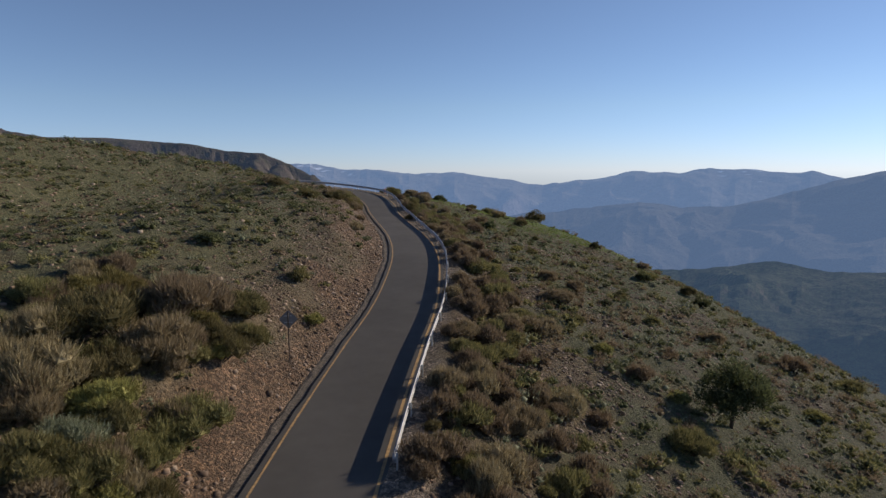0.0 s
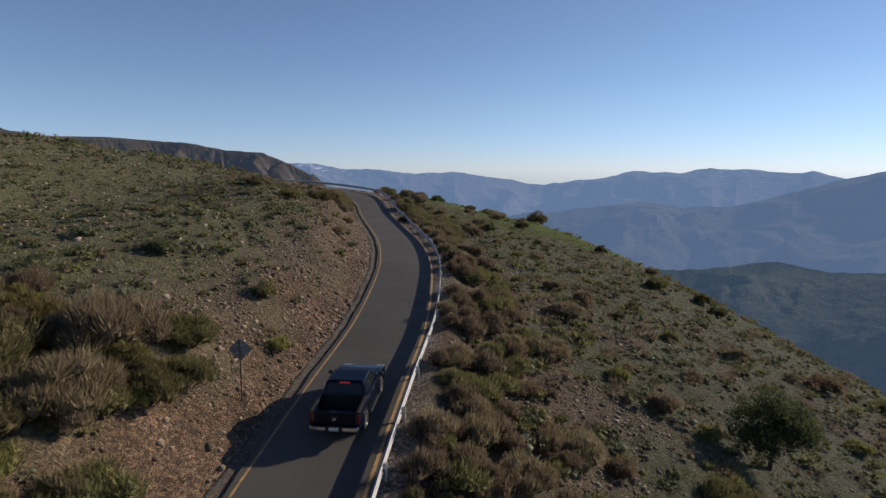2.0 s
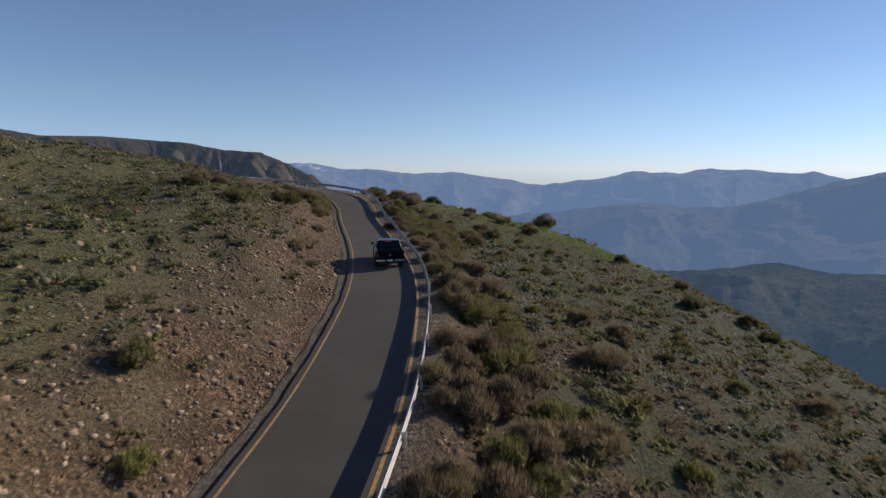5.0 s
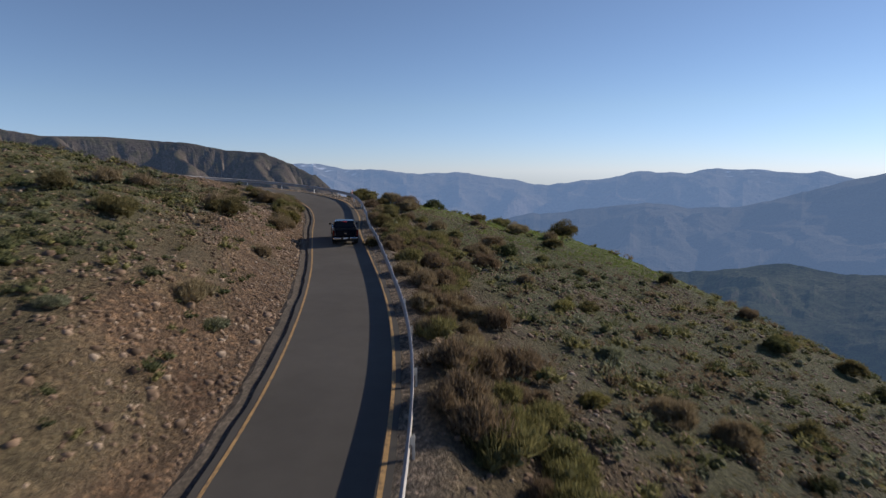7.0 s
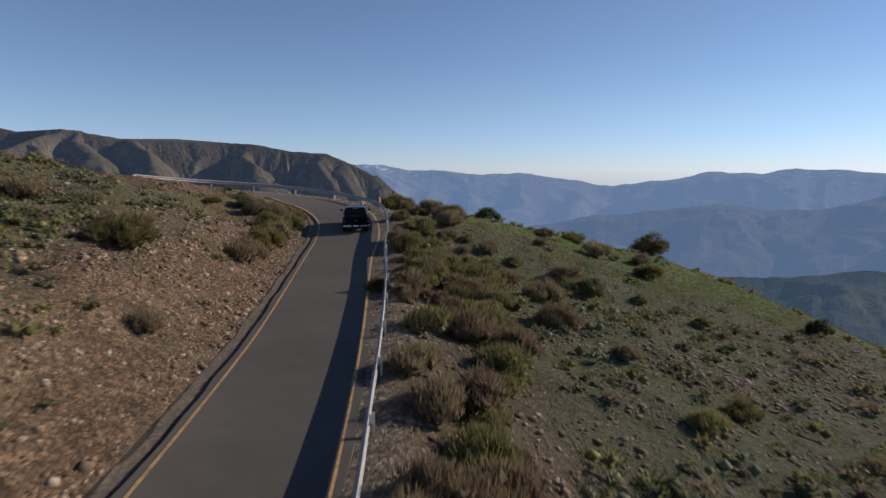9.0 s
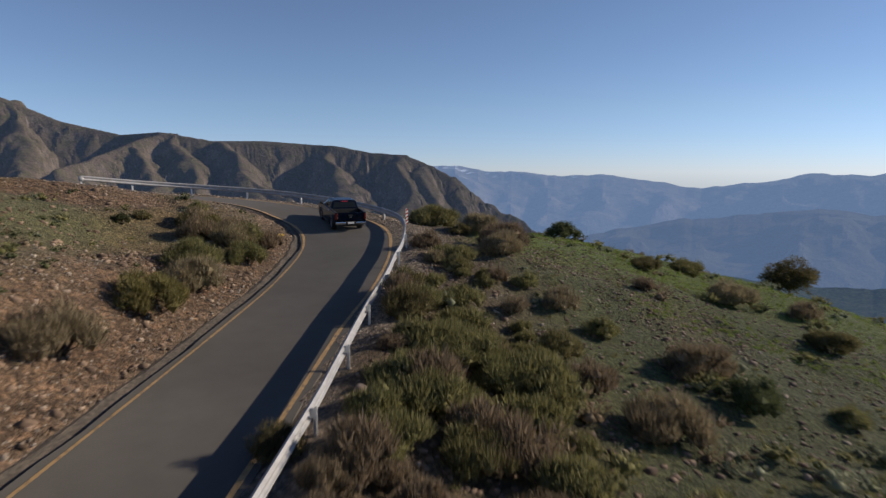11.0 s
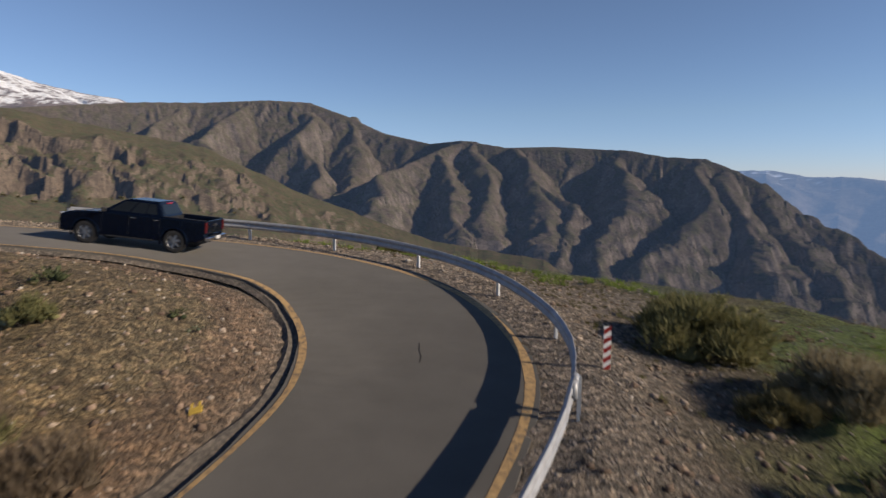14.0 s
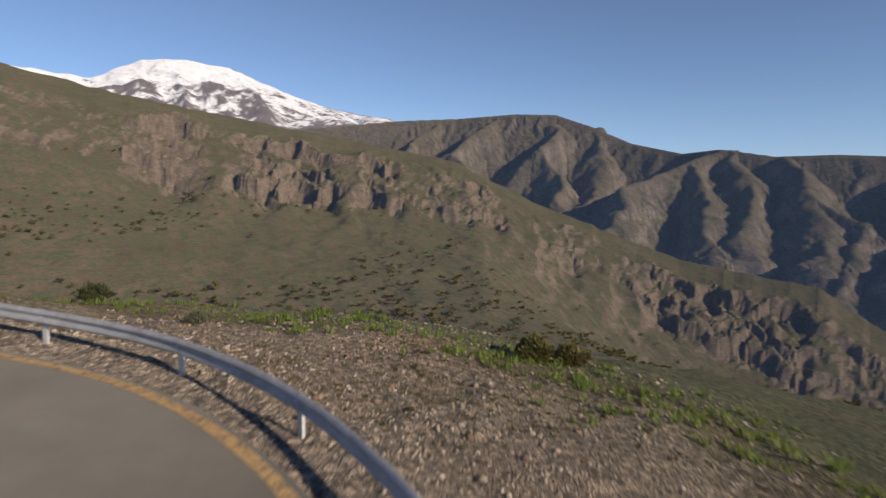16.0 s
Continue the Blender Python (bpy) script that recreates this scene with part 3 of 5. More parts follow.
# brown, snowy and cliff slopes: the same emitted haze, fainter
GREY = range_material("brown_scrub_range", (0.115, 0.092, 0.074), (0.158, 0.126, 0.102), (0.225, 0.19, 0.162), HAZE_GLOW, 0.052, green=(0.098, 0.09, 0.054), scale=0.006, rocky=(0.46, 0.66))
SNOWY = range_material("snowy_summit", (0.10, 0.075, 0.062), (0.135, 0.105, 0.088), (0.15, 0.118, 0.10), HAZE_GLOW, 0.12, snow=True, scale=0.004)
CLIFF = range_material("cliff_hillside", (0.086, 0.068, 0.040), (0.126, 0.096, 0.058), (0.182, 0.144, 0.108), HAZE_GLOW, 0.036, green=(0.062, 0.070, 0.031), scale=0.02, rocky=(0.62, 0.8))

mountain("mountain_far", "hazy blue mountain range with snow patches on its crest", FAR_HAZE, (0, 0, 0),
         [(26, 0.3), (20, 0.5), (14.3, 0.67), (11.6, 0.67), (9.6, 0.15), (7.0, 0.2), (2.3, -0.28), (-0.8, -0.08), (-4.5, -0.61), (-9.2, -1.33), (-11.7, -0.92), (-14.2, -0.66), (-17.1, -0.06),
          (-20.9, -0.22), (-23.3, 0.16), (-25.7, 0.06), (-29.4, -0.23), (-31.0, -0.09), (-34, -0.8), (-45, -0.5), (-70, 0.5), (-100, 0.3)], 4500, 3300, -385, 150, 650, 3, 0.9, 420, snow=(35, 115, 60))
mountain("mountain_ridge", "hazy blue-grey ridge beyond the valley", MID_HAZE, (0, 0, 0),
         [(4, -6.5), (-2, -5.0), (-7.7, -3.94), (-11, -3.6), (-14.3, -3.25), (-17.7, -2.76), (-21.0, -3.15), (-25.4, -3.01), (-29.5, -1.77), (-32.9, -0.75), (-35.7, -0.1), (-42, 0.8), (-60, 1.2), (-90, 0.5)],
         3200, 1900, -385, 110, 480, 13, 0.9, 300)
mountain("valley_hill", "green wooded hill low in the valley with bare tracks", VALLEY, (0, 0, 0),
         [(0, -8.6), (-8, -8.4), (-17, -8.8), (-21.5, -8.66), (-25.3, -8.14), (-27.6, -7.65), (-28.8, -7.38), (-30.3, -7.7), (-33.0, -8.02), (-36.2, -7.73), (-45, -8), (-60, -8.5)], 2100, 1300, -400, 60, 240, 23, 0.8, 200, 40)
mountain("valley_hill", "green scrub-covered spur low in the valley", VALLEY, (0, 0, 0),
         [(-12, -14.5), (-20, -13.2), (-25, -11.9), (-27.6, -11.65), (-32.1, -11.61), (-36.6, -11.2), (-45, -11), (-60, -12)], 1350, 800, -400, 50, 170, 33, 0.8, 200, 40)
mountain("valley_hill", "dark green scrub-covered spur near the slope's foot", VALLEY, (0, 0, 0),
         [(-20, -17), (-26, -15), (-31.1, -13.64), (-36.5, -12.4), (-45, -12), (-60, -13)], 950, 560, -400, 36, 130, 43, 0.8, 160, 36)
# skyline, then the spurs of the far massif, of the front one and of its falling end
BROWN_CREST = [(100, 3.5, 2400), (84, 4.2, 2350), (72.0, 5.6, 2310), (66.1, 6.2, 2260), (61.0, 6.41, 2210), (55.8, 6.81, 2110), (52.2, 6.72, 2060), (49.1, 5.67, 1990), (45.5, 4.1, 1910), (41.3, 3.17, 1810), (38.3, 3.49, 1710), (34.1, 2.81, 1660),
               (29.9, 2.87, 1660), (25.9, 2.61, 1660), (23.4, 2.5, 1630), (20.4, 1.91, 1610), (17.0, 1.68, 1590), (14.6, 0.67, 1570), (12.7, -0.32, 1550), (9.9, -2.47, 1530), (6.8, -4.06, 1510), (3.9, -5.79, 1490), (0.7, -7.81, 1470), (-4, -11, 1450), (-10, -15, 1430)]
BACK_SPURS = [[(62.0, 6.36, 2210), (64.1, 4.74, 2090), (66.1, 2.96, 1960)], [(56.8, 6.66, 2130), (59.2, 5.26, 1990), (61.0, 3.73, 1860), (61.0, 1.43, 1660)],
              [(52.4, 6.67, 2060), (52.3, 5.56, 1970), (54.0, 3.96, 1840), (51.6, 1.38, 1690), (50.8, -0.95, 1530)], [(49.1, 5.67, 1990), (48.3, 3.39, 1860), (47.5, 0.83, 1710), (49.0, -1.74, 1510)]]
FRONT_SPURS = [[(38.3, 3.44, 1710), (40.4, 2.61, 1620), (42.8, 1.45, 1510), (44.7, 0.51, 1410), (45.4, -1.47, 1290), (46.1, -4.29, 1160)], [(40.4, 2.61, 1620), (39.1, 0.27, 1430), (38.1, -2.69, 1260), (37.5, -5.65, 1130)],
               [(37.8, 3.43, 1710), (36.3, 1.22, 1510), (35.5, -1.69, 1330), (35.7, -5.11, 1160)], [(33.5, 2.84, 1660), (31.7, 1.25, 1510), (30.9, -0.48, 1390), (31.1, -3.3, 1230), (31.6, -5.92, 1090)],
               [(30.9, -0.48, 1390), (28.6, -2.32, 1290), (29.5, -5.36, 1140), (29.0, -7.66, 1030)]]
END_SPURS = [[(24.5, 2.48, 1660), (23.0, 0.89, 1510), (22.4, -0.92, 1380), (23.5, -3.1, 1240), (25.1, -5.15, 1110), (24.2, -8.64, 990)], [(17.9, 1.74, 1590), (16.9, 0.53, 1490), (16.1, -1.57, 1350), (18.2, -4.38, 1190), (20.1, -7.0, 1050)],
             [(16.0, 1.27, 1580), (14.0, -1.55, 1410), (12.5, -4.24, 1270), (11.9, -7.68, 1110)], [(12.7, -0.32, 1550), (9.8, -4.16, 1390), (7.9, -6.96, 1240), (6.9, -9.75, 1090)]]
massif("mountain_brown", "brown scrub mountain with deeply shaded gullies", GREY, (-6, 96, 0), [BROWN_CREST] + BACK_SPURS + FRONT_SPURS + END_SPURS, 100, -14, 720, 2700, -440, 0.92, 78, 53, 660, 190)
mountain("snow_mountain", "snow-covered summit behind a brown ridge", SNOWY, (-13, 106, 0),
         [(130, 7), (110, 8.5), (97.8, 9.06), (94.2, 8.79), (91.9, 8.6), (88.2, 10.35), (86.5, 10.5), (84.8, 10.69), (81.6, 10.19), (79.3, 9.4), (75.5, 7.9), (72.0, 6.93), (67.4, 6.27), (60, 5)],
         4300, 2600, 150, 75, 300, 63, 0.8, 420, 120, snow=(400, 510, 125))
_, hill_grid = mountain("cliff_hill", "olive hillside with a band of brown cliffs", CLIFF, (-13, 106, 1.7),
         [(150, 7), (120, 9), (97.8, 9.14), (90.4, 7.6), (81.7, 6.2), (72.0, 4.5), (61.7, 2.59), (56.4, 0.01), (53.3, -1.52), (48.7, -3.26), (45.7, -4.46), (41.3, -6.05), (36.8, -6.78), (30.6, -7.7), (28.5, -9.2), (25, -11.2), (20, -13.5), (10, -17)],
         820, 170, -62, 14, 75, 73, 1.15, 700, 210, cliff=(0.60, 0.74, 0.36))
# the first run up to the bend, the second round it
guard_rail(61.0, 142.9, "galvanised steel guard rail along the outer road edge")
guard_rail(143.12, 163.0, "galvanised steel guard rail round the outside of the bend", 2.85)


# ---- the pickup ----
PAINT = plain("black_car_paint", (0.002, 0.004, 0.011), 0.2, 0.0, 0.1, 2.0)
PAINT.node_tree.nodes["Principled BSDF"].inputs["Coat Weight"].default_value = 0.2
PAINT.node_tree.nodes["Principled BSDF"].inputs["Specular Tint"].default_value = (0.5, 0.7, 1.0, 1)
PAINT.node_tree.nodes["Principled BSDF"].inputs["Specular IOR Level"].default_value = 0.15
PAINT.node_tree.nodes["Principled BSDF"].inputs["Coat Roughness"].default_value = 0.06
RUBBER = plain("tyre_rubber", (0.016, 0.016, 0.017), 0.85, 0.0, 0.25, 30.0)
ALLOY = plain("alloy_wheel", (0.26, 0.27, 0.29), 0.4, 0.8, 0.1, 8.0)
CHROME = plain("chrome_bumper", (0.72, 0.73, 0.75), 0.14, 1.0, 0.06, 5.0)
BLACK_TRIM = plain("black_plastic", (0.018, 0.018, 0.019), 0.6, 0.0, 0.2, 25.0)
GLASS = plain("tinted_glass", (0.012, 0.015, 0.018), 0.05, 0.0, 0.1, 2.0)
GLASS.node_tree.nodes["Principled BSDF"].inputs["Specular IOR Level"].default_value = 0.28
RED_LAMP = plain("red_lamp_plastic", (0.09, 0.006, 0.006), 0.25, 0.0, 0.15, 20.0)
BRAKE_LAMP = plain("lit_brake_lamp", (0.3, 0.02, 0.03), 0.3, 0.0, 0.1, 20.0)
BRAKE_LAMP.node_tree.nodes["Principled BSDF"].inputs["Emission Color"].default_value = (1.0, 0.06, 0.12, 1)
BRAKE_LAMP.node_tree.nodes["Principled BSDF"].inputs["Emission Strength"].default_value = 0.12
CLEAR_LAMP = plain("clear_lamp", (0.5, 0.52, 0.55), 0.12, 0.3, 0.1, 12.0)
PLATE_WHITE = plain("plate_white", (0.7, 0.7, 0.68), 0.5, 0.0, 0.05, 10.0)
AXLE_F, AXLE_R, TYRE_R = 1.66, -1.56, 0.385
LONG, TALL = 0.905, 0.96
FRONT_AXLE, REAR_AXLE = AXLE_F * LONG, AXLE_R * LONG


def prism(outline, x0, x1, bevel=0.0):
    """A side outline (y, z), pulled across from x0 to x1."""
    bm = bmesh.new()
    a = [bm.verts.new((x0, y, z)) for y, z in outline]
    b = [bm.verts.new((x1, y, z)) for y, z in outline]
    caps = [bm.faces.new(a), bm.faces.new(b[::-1])]
    for i in range(len(a)):
        j = (i + 1) % len(a)
        bm.faces.new((a[j], a[i], b[i], b[j]))
    bmesh.ops.recalc_face_normals(bm, faces=bm.faces[:])
    if bevel:
        edges = [e for e in bm.edges if any(f in caps for f in e.link_faces)]
        bmesh.ops.bevel(bm, geom=edges, offset=bevel, segments=3, affect="EDGES", profile=0.6)
    bmesh.ops.triangulate(bm, faces=[f for f in bm.faces if len(f.verts) > 4])
    return bm


def arch(cy, r, z0, n=10):
    """Wheel cut-out, from front to back, along the sill at z0."""
    half = math.acos(min(1, max(-1, (z0 - TYRE_R) / r)))
    return [(cy + r * math.sin(a), TYRE_R + r * math.cos(a)) for a in np.linspace(half, -half, n)]


def join_bm(*many):
    out = bmesh.new()
    for bm in many:
        me = bpy.data.meshes.new("tmp")
        bm.to_mesh(me)
        bm.free()
        out.from_mesh(me)
        bpy.data.meshes.remove(me)
    return out


def quad_panel(corners, depth, bevel=0.0):
    """A pane with thickness from four corners."""
    bm = bmesh.new()
    c = [Vector(p) for p in corners]
    n = (c[1] - c[0]).cross(c[2] - c[0]).normalized() * depth
    a, b = [bm.verts.new(p) for p in c], [bm.verts.new(p + n) for p in c]
    bm.faces.new(a[::-1])
    bm.faces.new(b)
    for i in range(4):
        j = (i + 1) % 4
        bm.faces.new((a[i], a[j], b[j], b[i]))
    bmesh.ops.recalc_face_normals(bm, faces=bm.faces[:])
    if bevel:
        bmesh.ops.bevel(bm, geom=bm.edges[:], offset=bevel, segments=2, affect="EDGES")
    return bm


def pickup():
    car = tagged(new("pickup_truck"), "black double-cab pickup truck driving on the asphalt road", "pickup truck")
    sill, r = 0.42, 0.47
    low = [(2.55, 0.50), (2.42, 0.36), *arch(AXLE_F, r, sill), (0.9, 0.36), (-0.9, 0.38), *arch(AXLE_R, r, sill), (-2.4, 0.45), (-2.66, 0.58)]
    top_front = [(-1.10, 1.20), (1.05, 1.20), (1.25, 1.17), (1.9, 1.13), (2.35, 1.06), (2.56, 0.95), (2.62, 0.75)]
    side = [(-2.68, 1.22), (-1.12, 1.22)] + top_front + low
    mid = [(-2.62, 0.80), (-1.12, 0.80)] + top_front + low[:-1] + [(-2.62, 0.58)]
    part("body", join_bm(prism(side, -0.93, -0.78, 0.045), prism(mid, -0.775, 0.775), prism(side, 0.78, 0.93, 0.045)), PAINT, car)
    part("bed_liner", join_bm(box_bm(0, -1.88, 0.812, 1.53, 1.46, 0.02), box_bm(0, -1.14, 1.0, 1.55, 0.04, 0.4)), BLACK_TRIM, car, "black bed liner")
    for sx in (-1, 1):
        part("bed_rail", box_bm(sx * 0.855, -1.90, 1.232, 0.11, 1.50, 0.025, 0.008), BLACK_TRIM, car, "black bed rail cap")
    tail = part("tailgate", box_bm(0, -2.675, 0.99, 1.46, 0.06, 0.48, 0.02), PAINT, car)
    part("gate_handle", box_bm(0, -2.712, 1.06, 0.26, 0.02, 0.08, 0.008), BLACK_TRIM, tail)
    part("badge", box_bm(0, -2.709, 0.95, 0.14, 0.012, 0.06, 0.005), CHROME, tail, "small chrome badge")
    # greenhouse
    bm = bmesh.new()
    base = [(-0.86, -1.12), (0.86, -1.12), (0.85, 1.16), (-0.85, 1.16)]
    roof = [(-0.73, -0.88), (0.73, -0.88), (0.70, 0.36), (-0.70, 0.36)]
    a = [bm.verts.new((x, y, 1.19)) for x, y in base]
    m = [bm.verts.new((x * 0.985, y, 1.68)) for x, y in roof]
    bm.faces.new(a[::-1])
    bm.faces.new(m)
    for i in range(4):
        j = (i + 1) % 4
        bm.faces.new((a[i], a[j], m[j], m[i]))
    bmesh.ops.recalc_face_normals(bm, faces=bm.faces[:])
    bmesh.ops.bevel(bm, geom=[e for e in bm.edges if max(v.co.z for v in e.verts) > 1.5], offset=0.07, segments=3, affect="EDGES", profile=0.6)
    part("cabin", bm, PAINT, car, smooth=False)
    part("roof_panel", box_bm(0, -0.27, 1.688, 1.22, 1.08, 0.03, 0.014, 3), PAINT, car)

    def on(corner, u, v):
        """A point of a greenhouse side: u along it, v up it."""
        (b0, b1), (t0, t1) = corner
        p, q = Vector(b0).lerp(Vector(b1), u), Vector(t0).lerp(Vector(t1), u)
        return p.lerp(q, v)

    B = [Vector((x, y, 1.19)) for x, y in base]
    R = [Vector((x * 0.985, y, 1.68)) for x, y in roof]
    faces = {"rear": ((B[0], B[1]), (R[0], R[1])), "right": ((B[1], B[2]), (R[1], R[2])), "front": ((B[2], B[3]), (R[2], R[3])), "left": ((B[3], B[0]), (R[3], R[0]))}

    def pane(name, side_, u0, u1, v0, v1, label):
        f = faces[side_]
        part(name, quad_panel([on(f, u0, v0), on(f, u1, v0), on(f, u1, v1), on(f, u0, v1)], 0.012), GLASS, car, label)

    pane("rear_window", "rear", 0.08, 0.92, 0.18, 0.86, "dark tinted rear window")
    pane("windscreen", "front", 0.06, 0.94, 0.08, 0.88, "dark windscreen")
    pane("side_window", "right", 0.10, 0.28, 0.14, 0.84, "dark side window")
    pane("side_window", "right", 0.30, 0.55, 0.12, 0.86, "dark side window")
    pane("side_window", "right", 0.58, 0.90, 0.12, 0.86, "dark side window")
    pane("side_window", "left", 0.72, 0.90, 0.14, 0.84, "dark side window")
    pane("side_window", "left", 0.45, 0.70, 0.12, 0.86, "dark side window")
    pane("side_window", "left", 0.10, 0.42, 0.12, 0.86, "dark side window")
    part("brake_light", box_bm(0, -0.935, 1.645, 0.40, 0.05, 0.04, 0.008), BRAKE_LAMP, car, "red high brake light")
    for sx in (-1, 1):
        part("tail_light", box_bm(sx * 0.86, -2.69, 0.99, 0.12, 0.07, 0.38, 0.025), RED_LAMP, car, "red tail light")
        part("headlight", box_bm(sx * 0.72, 2.54, 0.92, 0.36, 0.14, 0.17, 0.04), CLEAR_LAMP, car, "clear headlight")
        mirror = part("mirror", box_bm(sx * 1.03, 0.98, 1.27, 0.20, 0.10, 0.16, 0.035), BLACK_TRIM, car)
        part("mirror_arm", box_bm(sx * 0.92, 0.99, 1.22, 0.10, 0.05, 0.04, 0.01), BLACK_TRIM, mirror)
        for y in (-0.05, -0.88):
            part("door_handle", box_bm(sx * 0.94, y, 1.08, 0.03, 0.19, 0.035, 0.01), CHROME, car, "chrome door handle")
        for y, up in ((0.10, 0), (-1.02, 0), (1.08, 0)):
            part("door_gap", box_bm(sx * 0.929, y, 0.82, 0.006, 0.012, 0.66), BLACK_TRIM, car)
        part("running_board", box_bm(sx * 0.92, 0.05, 0.37, 0.14, 1.7, 0.05, 0.02), BLACK_TRIM, car, "black running board")
        for cy in (AXLE_F, AXLE_R):
            bm = bmesh.new()
            n, ring = 16, []
            for k in range(n):
                a = math.pi * (-0.58 + 1.16 * k / (n - 1))
                ring.append([bm.verts.new((sx * x, cy + rr * math.sin(a), TYRE_R + rr * math.cos(a))) for x, rr in ((0.90, 0.465), (0.955, 0.465), (0.955, 0.50), (0.925, 0.535))])
            for p, q in zip(ring, ring[1:]):
                for i in range(3):
                    bm.faces.new((p[i], p[i + 1], q[i + 1], q[i]))
            bmesh.ops.recalc_face_normals(bm, faces=bm.faces[:])
            part("wheel_arch", bm, PAINT, car, "black wheel arch flare", True)
    for bx in (-0.60, 0.60):
        part("rear_bumper", box_bm(bx, -2.76, 0.60, 0.60, 0.16, 0.15, 0.035, 3), CHROME, car, "chrome rear bumper end")
    bumper = part("bumper_step", box_bm(0, -2.75, 0.60, 0.62, 0.14, 0.17, 0.01), BLACK_TRIM, car, "black step between the chrome bumper ends")
    plate = part("number_plate", box_bm(0, -2.845, 0.62, 0.36, 0.012, 0.12, 0.003), PLATE_WHITE, bumper, "white number plate with dark bars")
    for k in range(3):
        part("front_grille_bar", box_bm(0, 2.61, 0.72 + 0.07 * k, 0.9, 0.03, 0.03, 0.008), CHROME, car, "chrome grille bar")
    part("front_bumper", box_bm(0, 2.56, 0.50, 1.76, 0.18, 0.22, 0.06, 3), BLACK_TRIM, car)
    part("underbody", box_bm(0, -0.05, 0.42, 1.3, 4.6, 0.2), BLACK_TRIM, car)
    wheels = []
    for cy in (AXLE_F, AXLE_R):
        for sx in (-1, 1):
            bm = bmesh.new()
            turn = Matrix.Rotation(math.pi / 2, 4, "Y")
            bmesh.ops.create_cone(bm, segments=24, radius1=0.06, radius2=0.06, depth=0.06, cap_ends=True, matrix=Matrix.Translation((sx * 0.105, 0, 0)) @ turn)
            for k in range(6):
                bmesh.ops.create_cube(bm, size=1, matrix=Matrix.Rotation(math.tau * k / 6, 4, "X") @ Matrix.Translation((sx * 0.095, 0, 0.13)) @ Matrix.Diagonal((0.03, 0.075, 0.22, 1)))
            rim = part("wheel", bm, ALLOY, car, "six-spoke alloy wheel with black tyre")
            bm = bmesh.new()
            outline = [(-0.12, 0.235), (-0.13, 0.30), (-0.125, 0.36), (-0.10, TYRE_R - 0.004), (0.10, TYRE_R - 0.004), (0.125, 0.36), (0.13, 0.30), (0.12, 0.235)]
            rings = [[bm.verts.new((x, rr * math.sin(a), rr * math.cos(a))) for x, rr in outline] for a in np.linspace(0, math.tau, 32, endpoint=False)]
            for p, q in zip(rings, rings[1:] + rings[:1]):
                for i in range(len(outline) - 1):
                    bm.faces.new((p[i], p[i + 1], q[i + 1], q[i]))
            bmesh.ops.recalc_face_normals(bm, faces=bm.faces[:])
            part("tyre", bm, RUBBER, rim, "black rubber tyre", True)
            bm = bmesh.new()
            outline = [(sx * 0.11, 0.238), (sx * 0.10, 0.225), (-sx * 0.08, 0.21), (sx * 0.02, 0.05)]
            rings = [[bm.verts.new((x, rr * math.sin(a), rr * math.cos(a))) for x, rr in outline] for a in np.linspace(0, math.tau, 24, endpoint=False)]
            for p, q in zip(rings, rings[1:] + rings[:1]):
                for i in range(len(outline) - 1):
                    bm.faces.new((p[i], p[i + 1], q[i + 1], q[i]))
            bmesh.ops.recalc_face_normals(bm, faces=bm.faces[:])
            part("rim", bm, ALLOY, rim, "alloy rim barrel", True)
            rim.location = (sx * 0.80, cy * LONG, TYRE_R)
            wheels.append((rim, sx * 0.80, cy * LONG))
    # a compact body over the same wheels
    running = [rim for rim, _, _ in wheels]
    for ob in [o for o in car.children_recursive if o not in running and o.parent not in running]:
        ob.data.transform(Matrix.Diagonal((1, LONG, TALL, 1)))
    return car, wheels


truck, truck_wheels = pickup()
# seconds, distance of the rear axle along the road, offset left of the centre line
DRIVE = [(0.0, 47.0), (1.0, 57.4), (2.0, 68.0), (2.5, 73.2), (3.0, 78.2), (3.5, 83.2), (4.0, 88.0), (5.25, 101.6), (6.5, 115.2), (7.0, 120.0), (7.5, 124.4), (8.0, 128.5),
         (9.2, 136.2), (10.5, 142.2), (11.0, 144.7), (11.5, 147.2), (12.0, 149.4), (12.5, 151.5), (13.0, 153.5), (13.5, 155.9), (14.0, 158.2), (14.5, 160.9), (15.0, 163.9), (15.5, 167.2), (16.0, 171.0)]
OFFSET = [(0, -0.45), (138, -0.5), (144, -0.5), (148, -0.75), (149.8, -0.4), (152.2, 0.15), (154, 0.7), (156.5, 0.45), (159, 0.1), (175, 0.0)]


def truck_s(t):
    d = np.array(DRIVE)
    i = int(np.clip(np.searchsorted(d[:, 0], t) - 1, 0, len(d) - 2))
    slope = np.gradient(d[:, 1], d[:, 0])
    h = d[i + 1, 0] - d[i, 0]
    u = (t - d[i, 0]) / h
    return ((2 * u ** 3 - 3 * u ** 2 + 1) * d[i, 1] + (u ** 3 - 2 * u ** 2 + u) * h * slope[i] + (-2 * u ** 3 + 3 * u ** 2) * d[i + 1, 1] + (u ** 3 - u ** 2) * h * slope[i + 1])


# rear axle x, y and heading (degrees left of north) every half second from 10.5 s
BEND = [(-11.5, 100.5, 29), (-12.8, 102.2, 36), (-14.6, 103.75, 49), (-16.65, 104.8, 64), (-18.85, 105.1, 83), (-20.7, 104.8, 103), (-22.93, 104.2, 121), (-24.83, 103.1, 132), (-26.85, 101.4, 143), (-28.7, 99.0, 146)]


